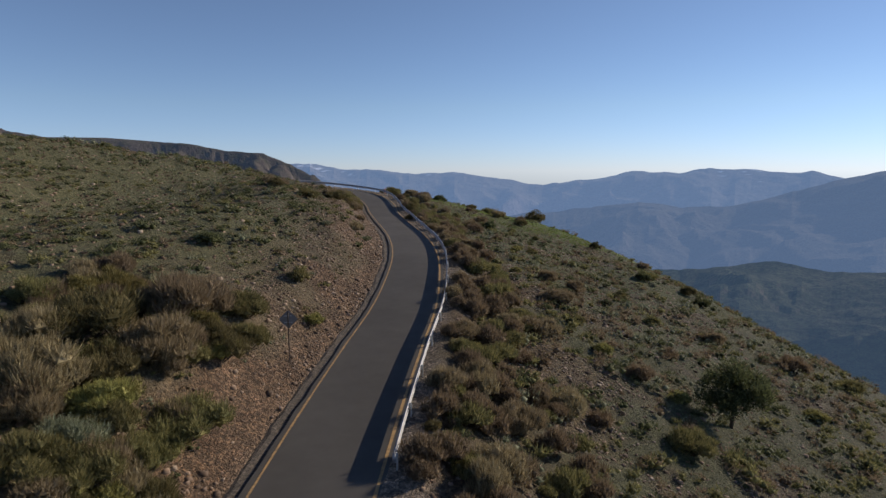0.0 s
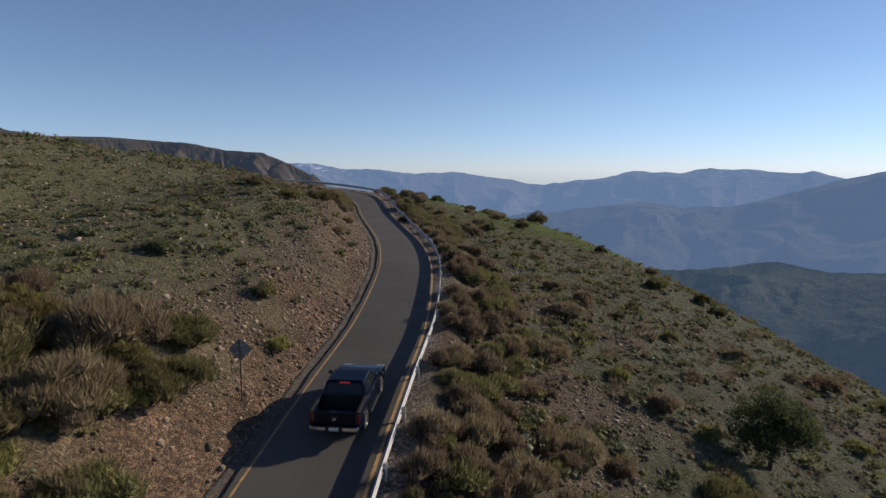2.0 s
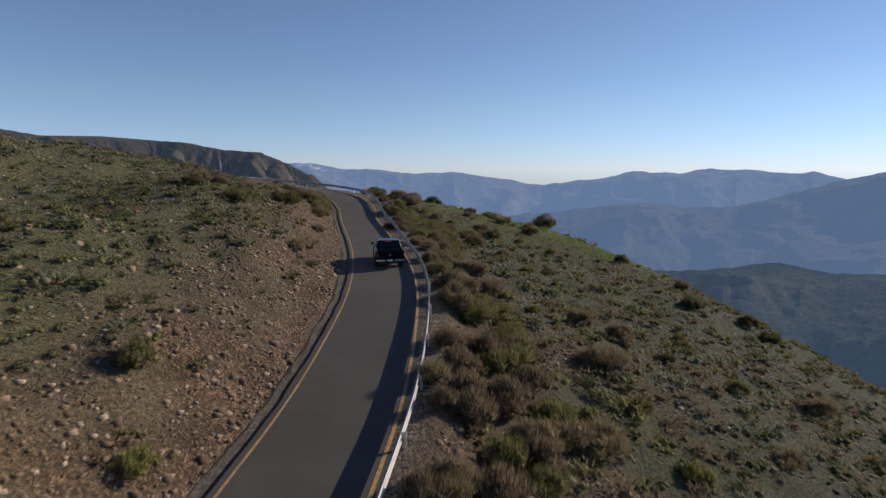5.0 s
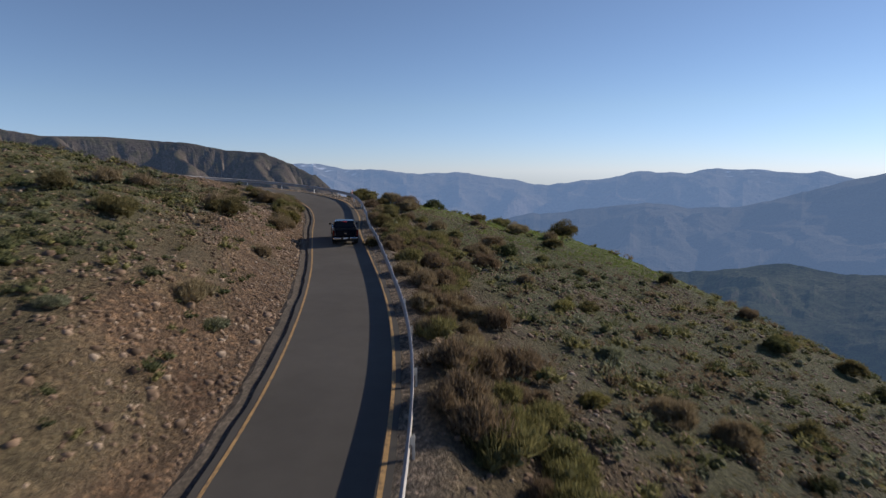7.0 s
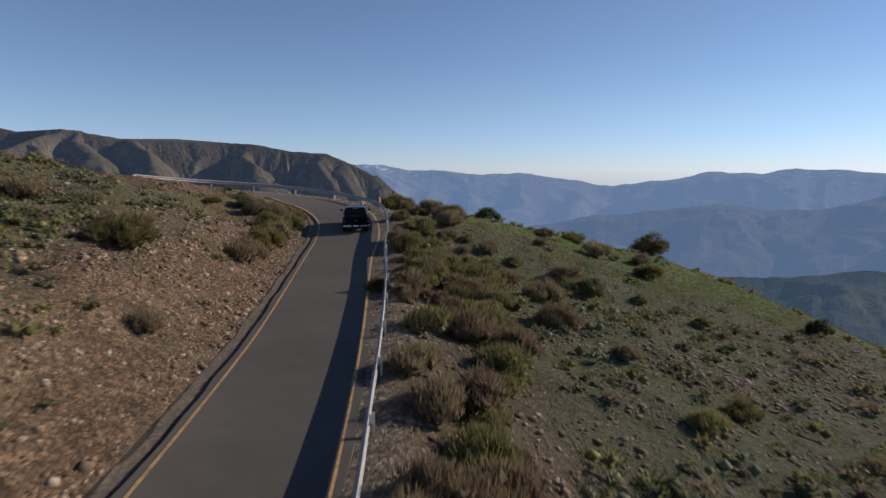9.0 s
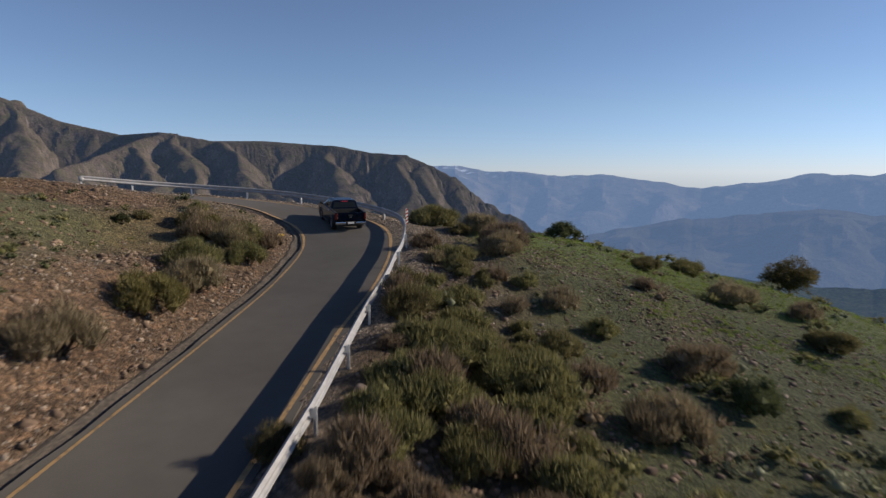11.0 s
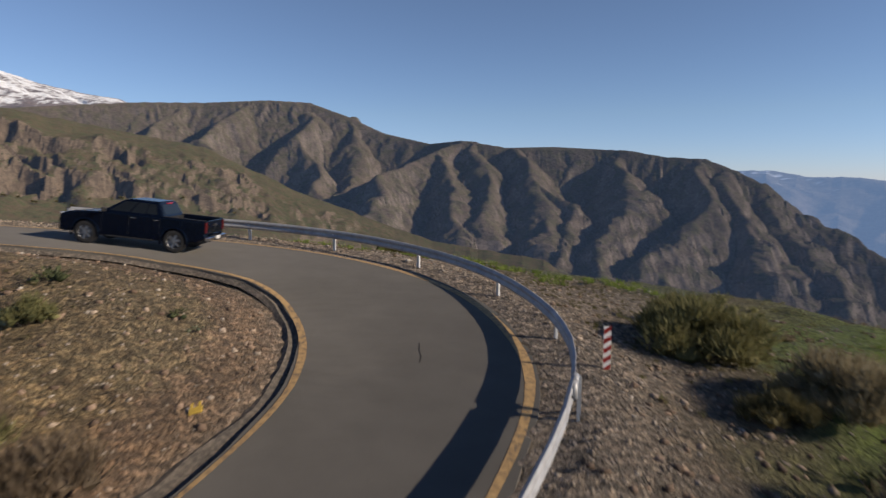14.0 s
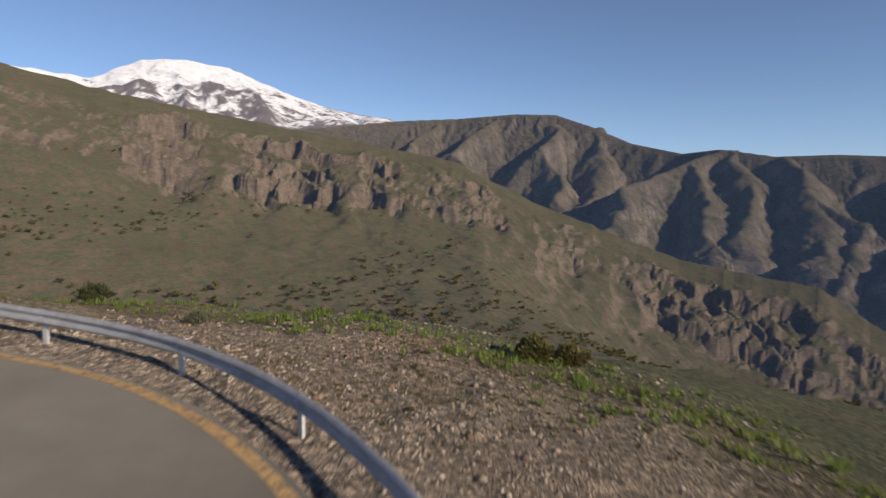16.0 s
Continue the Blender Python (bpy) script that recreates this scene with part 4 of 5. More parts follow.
def truck_pose(t):
    s = truck_s(t)
    pts = []
    for k in (s, s + FRONT_AXLE - REAR_AXLE):
        c, n, _ = at_s([k])
        p = c[0] + n[0] * np.interp(k, [o[0] for o in OFFSET], [o[1] for o in OFFSET])
        pts.append(Vector(p) + Vector((0, 0, 0.03)))
    # through the bend: its own line, swinging wide, the nose turning late
    hold = float(smooth(10.3, 11.0, np.array(t)) * (1 - smooth(14.1, 14.9, np.array(t))))
    if hold > 0:
        q = spline(BEND, np.array([np.clip((t - 10.5) / 0.5, 0, len(BEND) - 1.001)]))[0]
        turn = radians(q[2])
        rear = Vector((pts[0].x, pts[0].y)).lerp(Vector((q[0], q[1])), hold)
        way = Vector((pts[1].x - pts[0].x, pts[1].y - pts[0].y)).normalized().lerp(Vector((-math.sin(turn), math.cos(turn))), hold).normalized()
        ahead = rear + way * (FRONT_AXLE - REAR_AXLE)
        pts = [Vector((p.x, p.y, fine_c[((fine_c[:, 0] - p.x) ** 2 + (fine_c[:, 1] - p.y) ** 2).argmin(), 2] + 0.03)) for p in (rear, ahead)]
    y = (pts[1] - pts[0]).normalized()
    x = y.cross(Vector((0, 0, 1))).normalized()
    z = x.cross(y)
    m = Matrix((x, y, z)).transposed().to_4x4()
    m.translation = pts[0] - y * REAR_AXLE
    return m


# ---- road sign, marker board ----
def road_sign(x, y, z, aim):
    thing = tagged(new("road_sign"), "diamond road sign on a steel pole, seen from its grey back", "road sign")
    thing.matrix_basis = pose(x, y, z, 0, 0, aim)
    part("pole", box_bm(0, 0, 0.95, 0.055, 0.055, 3.3, 0.01), plain("rusty_pole", (0.11, 0.085, 0.07), 0.7, 0.2, 0.3, 8.0), thing)
    bm = bmesh.new()
    bmesh.ops.create_cube(bm, size=1, matrix=Matrix.Translation((0, 0.045, 2.2)) @ Matrix.Rotation(math.pi / 4, 4, "Y") @ Matrix.Diagonal((0.66, 0.006, 0.66, 1)))
    bmesh.ops.bevel(bm, geom=[e for e in bm.edges if abs((e.verts[0].co - e.verts[1].co).y) > 0.003], offset=0.05, segments=3, affect="EDGES")
    part("sign_board", bm, plain("sign_back", (0.20, 0.20, 0.21), 0.55, 0.3, 0.15, 4.0), thing, "diamond board with bare grey back")
    for h in (2.04, 2.36):
        part("bracket", box_bm(0, 0.036, h, 0.4, 0.02, 0.04), STEEL, thing)


def marker_board(x, y, z, aim):
    thing = tagged(new("marker_post"), "red and white striped marker board beside the guard rail", "marker post")
    thing.matrix_basis = pose(x, y, z, 0, 0, aim)
    part("stake", box_bm(0, 0.03, 0.35, 0.06, 0.04, 1.5, 0.006), POST, thing)
    board = part("board", box_bm(0, 0, 0.80, 0.17, 0.02, 1.08, 0.004), plain("marker_white", (0.7, 0.68, 0.66), 0.55, 0, 0.1, 9.0), thing, "white marker board")
    red = plain("marker_red", (0.42, 0.035, 0.03), 0.5, 0, 0.15, 9.0)
    for k in range(5):
        zc = 0.29 + 0.22 * k
        bm = bmesh.new()
        f = [bm.verts.new((px, -0.0125, pz)) for px, pz in ((-0.083, zc - 0.02), (0.083, zc + 0.08), (0.083, zc + 0.19), (-0.083, zc + 0.09))]
        bm.faces.new(f)
        bmesh.ops.solidify(bm, geom=bm.faces[:], thickness=0.002)
        part("stripe", bm, red, board, "red diagonal stripe")


def ground_z(x, y):
    return float(land([x], [y])[0][0])


road_sign(-7.5, 28.9, ground_z(-7.5, 28.9) - 0.1, 8)
MARK = (-9.9, 105.2)
marker_board(*MARK, ground_z(*MARK) - 0.34, 40)


def yellow_scrap(x, y, z):
    """A torn yellow plastic plate with two prongs, lying on the soil."""
    thing = tagged(new("plastic_scrap"), "small torn bright yellow plastic plate lying on the soil", "scrap")
    thing.matrix_basis = pose(x, y, z, 28, -14, 50)
    yellow = plain("faded_yellow_plastic", (0.62, 0.42, 0.07), 0.5, 0.0, 0.15, 15.0)
    part("plate", box_bm(0, 0, 0.02, 0.26, 0.16, 0.018, 0.006), yellow, thing)
    for px in (-0.08, 0.07):
        part("prong", box_bm(px, 0.13, 0.022, 0.055, 0.14, 0.016, 0.005), yellow, thing)


yellow_scrap(-14.94, 98.2, ground_z(-14.94, 98.2) + 0.09)


def road_crack(name, points, width, label):
    """A thin dark crack in the asphalt, laid on its surface."""
    v, f = [], []
    for k, (x, y) in enumerate(points):
        z = fine_c[((fine_c[:, 0] - x) ** 2 + (fine_c[:, 1] - y) ** 2).argmin(), 2] + 0.036
        w = width * (0.3 + 0.7 * math.sin(math.pi * (k + 0.5) / len(points)))
        v += [(x - w, y - w * 0.4, z), (x + w, y + w * 0.4, z)]
        if k:
            f.append((2 * k - 2, 2 * k - 1, 2 * k + 1, 2 * k))
    ob = tagged(new(name, mesh_from(name, v, f, plain("tar", (0.03, 0.028, 0.026), 0.8, 0.0, 0.2, 9.0))), label)
    ob.parent = road


road_crack("crack", [(-14.15, 103.65), (-13.82, 103.28), (-13.55, 103.05), (-13.38, 102.8)], 0.014, "dark crack in the asphalt")


# ---- plants ----
def leaf_material(name, dark, light, tip):
    m, nt, b = material(name, 0.75)
    geo = nt.nodes.new("ShaderNodeNewGeometry")
    info = nt.nodes.new("ShaderNodeObjectInfo")
    c = ramp(nt, geo.outputs["Random Per Island"], (0.0, dark), (0.6, light), (1.0, tip))
    hue = nt.nodes.new("ShaderNodeHueSaturation")
    nt.links.new(maths(nt, "ADD", maths(nt, "MULTIPLY", info.outputs["Random"], 0.5), 0.75), hue.inputs["Value"])
    nt.links.new(maths(nt, "ADD", maths(nt, "MULTIPLY", info.outputs["Random"], 0.04), 0.48), hue.inputs["Hue"])
    nt.links.new(c, hue.inputs["Color"])
    nt.links.new(hue.outputs[0], b.inputs["Base Color"])
    b.inputs["Specular IOR Level"].default_value = 0.25
    thin = nt.nodes.new("ShaderNodeBsdfTranslucent")
    nt.links.new(hue.outputs[0], thin.inputs[0])
    mix = nt.nodes.new("ShaderNodeMixShader")
    mix.inputs[0].default_value = 0.38
    nt.links.new(b.outputs[0], mix.inputs[1])
    nt.links.new(thin.outputs[0], mix.inputs[2])
    nt.links.new(mix.outputs[0], nt.nodes["Material Output"].inputs[0])
    return m


LEAF = {
    "brown": leaf_material("brown_broom_twigs", (0.125, 0.103, 0.066), (0.24, 0.197, 0.126), (0.35, 0.29, 0.19)),
    "green": leaf_material("fresh_grass_blades", (0.096, 0.136, 0.028), (0.177, 0.241, 0.047), (0.273, 0.337, 0.088)),
    "olive": leaf_material("olive_leaves", (0.080, 0.082, 0.036), (0.168, 0.158, 0.070), (0.27, 0.245, 0.115)),
    "yellow": leaf_material("yellow_green_leaves", (0.11, 0.11, 0.038), (0.215, 0.202, 0.075), (0.33, 0.30, 0.12)),
    "dark": leaf_material("dark_green_leaves", (0.040, 0.050, 0.024), (0.085, 0.099, 0.047), (0.165, 0.175, 0.08)),
    "grey": leaf_material("grey_green_leaves", (0.095, 0.108, 0.07), (0.175, 0.192, 0.125), (0.29, 0.30, 0.21)),
}
TWIG = plain("dry_twigs", (0.06, 0.045, 0.032), 0.9, 0.0, 0.4, 12.0)


def sprigs(r, centres, radii, count, length, width, rise):
    """Thin bent leaf blades round clump centres: vertices and faces."""
    k = r.integers(0, len(centres), count)
    d = r.normal(size=(count, 3))
    d /= np.linalg.norm(d, axis=1)[:, None]
    d[:, 2] = np.abs(d[:, 2]) * 0.9 + np.where(r.random(count) < 0.25, -0.5, 0.05)
    rad = radii[k][:, None] * r.uniform(0.35, 1.0, (count, 1)) ** 0.6
    p = centres[k] + d * rad
    keep = p[:, 2] > 0.02
    p, d = p[keep], d[keep]
    n = len(p)
    way = d + np.array([0, 0, rise]) + 0.35 * r.normal(size=(n, 3))
    way /= np.linalg.norm(way, axis=1)[:, None]
    side = np.cross(way, r.normal(size=(n, 3)))
    side /= np.linalg.norm(side, axis=1)[:, None]
    ln, wd = length * r.uniform(0.6, 1.4, (n, 1)), width * r.uniform(0.6, 1.4, (n, 1))
    v = np.stack([p - side * wd, p + side * wd, p + way * ln], 1).reshape(-1, 3)
    f = np.arange(n * 3).reshape(n, 3)
    return v, f


def cores(r, centres, radii, scale=0.6):
    """Low uneven lumps added inside the clumps, hidden under the leaves, to block light and cast shadow."""
    ring = [(math.cos(a), math.sin(a), 0.0) for a in np.arange(5) * math.tau / 5]
    unit = np.array([(0, 0, -1.0)] + ring + [(0, 0, 1.0)])
    tri = [(0, (k + 1) % 5 + 1, k + 1) for k in range(5)] + [(6, k + 1, (k + 1) % 5 + 1) for k in range(5)]
    v = [c + unit * q * scale * r.uniform(0.7, 1.25, (7, 1)) for c, q in zip(centres, radii)]
    f = [np.array(tri) + 7 * k for k in range(len(centres))]
    return np.concatenate(v), np.concatenate(f)


def with_cores(leaves, hearts):
    (v, f), (hv, hf) = leaves, hearts
    return np.concatenate([v, hv]), np.concatenate([f, hf + len(v)])


def dome(r, count, flat):
    """Clump centres of a low rounded bush of radius 1."""
    a, q = r.uniform(0, math.tau, count), np.sqrt(r.uniform(0, 1, count)) * 0.72
    z = flat * (1 - q ** 2) * r.uniform(0.35, 0.8, count)
    c = np.stack([q * np.cos(a), q * np.sin(a), z], 1)
    return c, r.uniform(0.22, 0.42, count)


def shrub_model(kind, seed, count, flat=0.95, length=0.17, width=0.020, rise=0.7):
    r = np.random.default_rng(seed)
    c, rad = dome(r, 34, flat)
    rad = rad * 0.82
    c[:, 2] *= r.uniform(0.75, 1.2, len(c))
    v, f = with_cores(sprigs(r, c, rad, count, length, width, rise), cores(r, c, rad, 0.62))
    foliage = mesh_from("foliage", v.tolist(), f.tolist(), LEAF[kind])
    stems_v, stems_f = [], []
    for k in range(12):
        tip = Vector(c[k % len(c)]) * 1.05
        root = Vector((r.normal() * 0.08, r.normal() * 0.08, -0.12))
        out = Vector((tip.x, tip.y, 0)).normalized() * 0.12 if tip.length > 0 else Vector((0.1, 0, 0))
        mid_ = root.lerp(tip, 0.5) + out
        b0 = len(stems_v)
        for p, w in ((root, 0.035), (mid_, 0.022), (tip, 0.006)):
            for j in range(3):
                a = math.tau * j / 3
                stems_v.append((p.x + w * math.cos(a), p.y + w * math.sin(a), p.z))
        for q in (0, 3):
            for j in range(3):
                jj = (j + 1) % 3
                stems_f.append((b0 + q + j, b0 + q + jj, b0 + q + 3 + jj, b0 + q + 3 + j))
    return foliage, mesh_from("branchwork", stems_v, stems_f, TWIG)


MODELS = {}
for kind, seed, flat, ln, rise in (("brown", 1, 0.95, 0.17, 1.1), ("olive", 2, 0.9, 0.13, 0.7), ("yellow", 3, 1.0, 0.12, 0.8), ("dark", 4, 1.1, 0.10, 0.4), ("grey", 5, 0.8, 0.14, 0.6)):
    MODELS[kind] = [shrub_model(kind, seed * 10 + k, 6500, flat, ln * 1.15, 0.0095, rise + 0.5) for k in range(3)]
    MODELS[kind + "_small"] = [shrub_model(kind, seed * 10 + 5 + k, 2300, flat, ln * 1.4, 0.0145, rise + 0.6) for k in range(3)]
LABELS = {"brown": "brown broom-like shrub on the dry slope", "olive": "olive green scrub bush on the dry slope", "yellow": "yellow-green leafy shrub on the dry slope",
          "dark": "dark green dense bush on the slope", "grey": "grey-green low shrub on stony soil"}
plant_r = np.random.default_rng(99)


def shrub(kind, x, y, width, squash=1.0):
    foliage, branches = MODELS[kind if width > 2.2 else kind + "_small"][plant_r.integers(0, 3)]
    z = ground_z(x, y)
    thing = tagged(new("shrub"), LABELS[kind], "shrub", "shrubs on the slope")
    s = width / 2 * 0.95
    thing.matrix_basis = Matrix.Translation((x, y, z - 0.04)) @ Matrix.Rotation(plant_r.uniform(0, math.tau), 4, "Z") @ Matrix.Diagonal((s, s * plant_r.uniform(0.85, 1.1), s * squash, 1))
    for nm, me in (("foliage", foliage), ("branchwork", branches)):
        o = new(nm, me)
        o.parent = thing


# bushes by the inner side of the bend
INNER = [(-14.9, 93.4, 2.6), (-16.3, 92.8, 2.4), (-14.2, 95.4, 2.0), (-17.6, 94.6, 1.9), (-15.6, 94.6, 2.2), (-12.9, 87.6, 2.6), (-7.9, 55.0, 1.8), (-13.6, 73.4, 2.8), (-3.3, 100.6, 2.6)]
THICKET = [(-14.1, 23.4, 5.0), (-11.7, 27.2, 5.2), (-9.9, 29.6, 3.2), (-13.7, 19.7, 4.2), (-9.1, 27.8, 2.9), (-11.5, 23.4, 4.3), (-9.6, 25.6, 3.2), (-15.0, 21.8, 3.7), (0.6, 40.3, 1.7), (1.2, 34.0, 2.3),
           (0.1, 27.2, 2.2), (1.8, 29.4, 2.4), (6.6, 39.4, 3.0), (3.4, 26.4, 3.1), (6.3, 30.2, 3.2), (1.8, 21.8, 3.0), (8.2, 30.4, 1.8), (12.5, 37.8, 2.2), (9.1, 48.4, 3.2), (16.9, 44.7, 1.7), (25.2, 55.6, 2.4), (32.5, 55.0, 3.7)]
BROOM = [(-9.2, 67.6, 1.5), (-20.0, 76.1, 2.0), (-20.4, 72.6, 2.2), (3.5, 61.0, 2.2), (0.5, 56.3, 1.6), (1.4, 61.8, 2.1), (2.2, 55.8, 1.9), (1.9, 50.7, 1.8), (9.5, 55.4, 2.5), (12.2, 55.7, 2.4), (4.1, 79.3, 2.8),
         (0.0, 65.3, 2.2), (6.8, 76.9, 1.6), (1.6, 86.8, 2.2), (30.0, 91.1, 2.5), (14.4, 72.2, 1.3), (-11.6, 80.1, 2.7), (-3.1, 100.5, 2.8), (0.3, 94.1, 2.1), (9.2, 104.2, 3.4), (5.4, 90.8, 3.2), (3.7, 85.0, 3.1), (-2.8, 78.7, 1.6),
         (-3.0, 77.2, 1.2), (-5.7, 96.0, 1.4), (4.3, 100.3, 1.5), (13.2, 105.0, 2.2), (-3.4, 103.4, 3.8), (-5.6, 107.6, 3.4)]
SCRUB = [(-9.2, 20.8, 3.6), (-9.2, 109.6, 4.4), (-10.6, 111.8, 2.6), (-11.7, 16.0, 3.1), (-8.8, 36.9, 2.0), (-12.1, 21.7, 3.5), (-0.1, 21.7, 2.1), (13.1, 30.9, 2.9), (27.0, 79.6, 3.0), (4.4, 48.6, 2.1), (9.7, 44.3, 1.9), (38.7, 56.1, 3.3), (18.4, 53.0, 2.0), (-12.8, 72.1, 3.4), (-13.4, 60.3, 2.6),
         (-16.7, 61.5, 2.1), (10.8, 74.3, 1.7), (16.4, 67.4, 1.3), (2.9, 49.6, 2.2), (4.5, 49.5, 1.9), (13.4, 88.2, 1.5), (-3.2, 80.5, 1.7), (0.6, 89.1, 2.1), (32.2, 79.2, 2.6), (17.6, 60.0, 2.1), (-13.8, 88.9, 2.9)]
SCRUB_FAR = [(-15.0, 94.2, 3.0), (8.4, 115.3, 3.4), (12.6, 99.0, 3.0), (-4.6, 87.9, 2.6), (-2.5, 85.3, 3.1), (-3.3, 82.4, 2.0), (-0.7, 84.7, 2.6), (0.5, 88.8, 2.2), (-0.7, 80.0, 2.3), (10.1, 90.0, 1.5), (4.9, 107.9, 2.3), (-1.4, 96.0, 1.6), (2.0, 92.4, 1.8),
             (-3.6, 85.5, 2.1), (-4.5, 95.2, 1.9), (-6.6, 106.1, 1.8), (-17.8, 94.1, 1.5), (-19.1, 96.8, 1.3), (-19.4, 92.9, 1.1), (-13.5, 92.1, 2.4), (-5.5, 90.5, 2.0), (-1.6, 82.0, 1.9), (-4.4, 78.2, 1.5)]
YELLOW = [(-11.4, 19.6, 2.5), (-7.3, 33.5, 1.6), (6.6, 55.1, 1.3), (10.7, 40.0, 1.7), (28.1, 44.2, 2.1), (14.8, 37.0, 1.8), (8.6, 71.3, 1.8), (6.5, 54.9, 1.2), (-12.3, 84.5, 2.9), (-16.8, 94.5, 1.5)]
DARK = [(-14.5, 37.5, 2.1), (32.4, 75.2, 3.2), (14.7, 54.4, 1.5), (25.7, 77.9, 3.0), (-19.2, 91.3, 1.1), (6.8, 88.8, 2.4), (-43.2, 104.8, 1.9), (-0.7, 120.5, 3.6), (24.0, 96.0, 2.4)]
GREY_LOW = [(-11.2, 17.4, 2.5), (9.2, 62.5, 1.7), (-6.9, 54.4, 1.2), (-9.6, 49.8, 1.1), (-12.9, 87.8, 1.7), (-34.6, 108.0, 1.1)]
for kind, places in (("olive", THICKET[:8:2]), ("brown", THICKET[1:8:2] + THICKET[8:]), ("brown", BROOM), ("brown", INNER), ("olive", SCRUB), ("olive", SCRUB_FAR), ("yellow", YELLOW), ("dark", DARK), ("grey", GREY_LOW)):
    for x, y, w in places:
        shrub(kind, x, y, w, 1.0 if w < 3 else 0.85)

# a thick strip of broom just behind the guard rail, thinning out towards the bend
strip_r = np.random.default_rng(77)
for k in range(84):
    x, y = strip_r.uniform(-17.5, -8.6), strip_r.uniform(14, 30)
    if x > -9.3 and y > 21:
        continue
    kind = ("brown", "olive", "brown", "olive", "yellow", "brown", "olive")[strip_r.integers(0, 7)]
    shrub(kind, float(x), float(y), float(strip_r.uniform(1.2, 2.9)), 1.0)
brush = {"brown": [], "olive": []}
for k, s in enumerate(np.arange(54, 140, 0.25)):
    e = 1.5 + (np.interp(s, [54, 72, 90, 110, 118, 130, 140], [9.5, 8.0, 5.2, 5.2, 7.0, 6.5, 4.5]) - 1.5) * strip_r.random() ** 1.3
    if strip_r.random() > np.interp(s, [58, 84, 92, 104, 112, 118, 128, 134, 140], [0.95, 0.9, 0.65, 0.42, 0.42, 0.9, 0.85, 0.3, 0.1]):
        continue
    c, n, w = at_s([s])
    q = c[0] - n[0] * (w[0] + e)
    kind = "brown" if strip_r.random() < np.interp(s, [58, 110, 125], [0.6, 0.65, 0.25]) else "olive"
    size, squash = float(strip_r.uniform(0.9, 2.4)), float(strip_r.uniform(0.8, 1.2))
    if k % 4 == 0:
        shrub(kind, float(q[0]), float(q[1]), size, squash)
    else:
        brush[kind].append((float(q[0]), float(q[1]), size / 2))


def small_tree(x, y, height, width, kind, label, seed):
    """Tapered trunk with limbs and an uneven crown of many leaf clumps."""
    r = np.random.default_rng(seed)
    thing = tagged(new("tree"), label, "tree")
    thing.matrix_basis = pose(x, y, ground_z(x, y) - 0.1)
    bm = bmesh.new()

    def limb(a, b, r0, r1):
        d = b - a
        m = Matrix.Translation((a + b) / 2) @ d.to_track_quat("Z", "Y").to_matrix().to_4x4()
        bmesh.ops.create_cone(bm, segments=7, radius1=r0, radius2=r1, depth=d.length, cap_ends=True, matrix=m)

    fork = Vector((0.1, 0.05, height * 0.32))
    limb(Vector((0, 0, -0.2)), fork, 0.13, 0.09)
    count = 26
    a, q = r.uniform(0, math.tau, count), np.sqrt(r.uniform(0, 1, count))
    z = height * (0.30 + 0.62 * r.uniform(0, 1, count) * (1 - 0.45 * q))
    c = np.stack([q * np.cos(a) * width * 0.38, q * np.sin(a) * width * 0.38, z], 1)
    for k in range(9):
        limb(fork, Vector(c[k]), 0.05, 0.012)
    part("trunk", bm, TWIG, thing)
    v, f = sprigs(r, c, r.uniform(0.13, 0.24, count) * width, 12000, 0.17, 0.045, 0.3)
    crown = new("crown", mesh_from("crown", v.tolist(), f.tolist(), LEAF[kind]))
    crown.parent = thing


small_tree(17.9, 36.4, 4.2, 4.5, "dark", "dark green bushy tree on the steep slope", 5)
small_tree(19.0, 127.6, 3.9, 4.6, "olive", "lone green tree on the grassy saddle", 6)
small_tree(-30.5, 118.7, 0.9, 1.3, "yellow", "small yellow-green tree at the slope's edge", 7)
small_tree(-29.7, 119.7, 0.85, 1.1, "yellow", "small yellow-green tree at the slope's edge", 8)


# ---- ground cover: low tufts, stones ----
def scatter(count, x0, x1, y0, y1, seed, accept):
    r = np.random.default_rng(seed)
    x, y = r.uniform(x0, x1, count), r.uniform(y0, y1, count)
    z, el, er, fall = land(x, y)
    ok = (np.maximum(el, er) > 0.45) & (r.random(count) < accept(x, y, el, er, fall))
    return x[ok], y[ok], z[ok], r


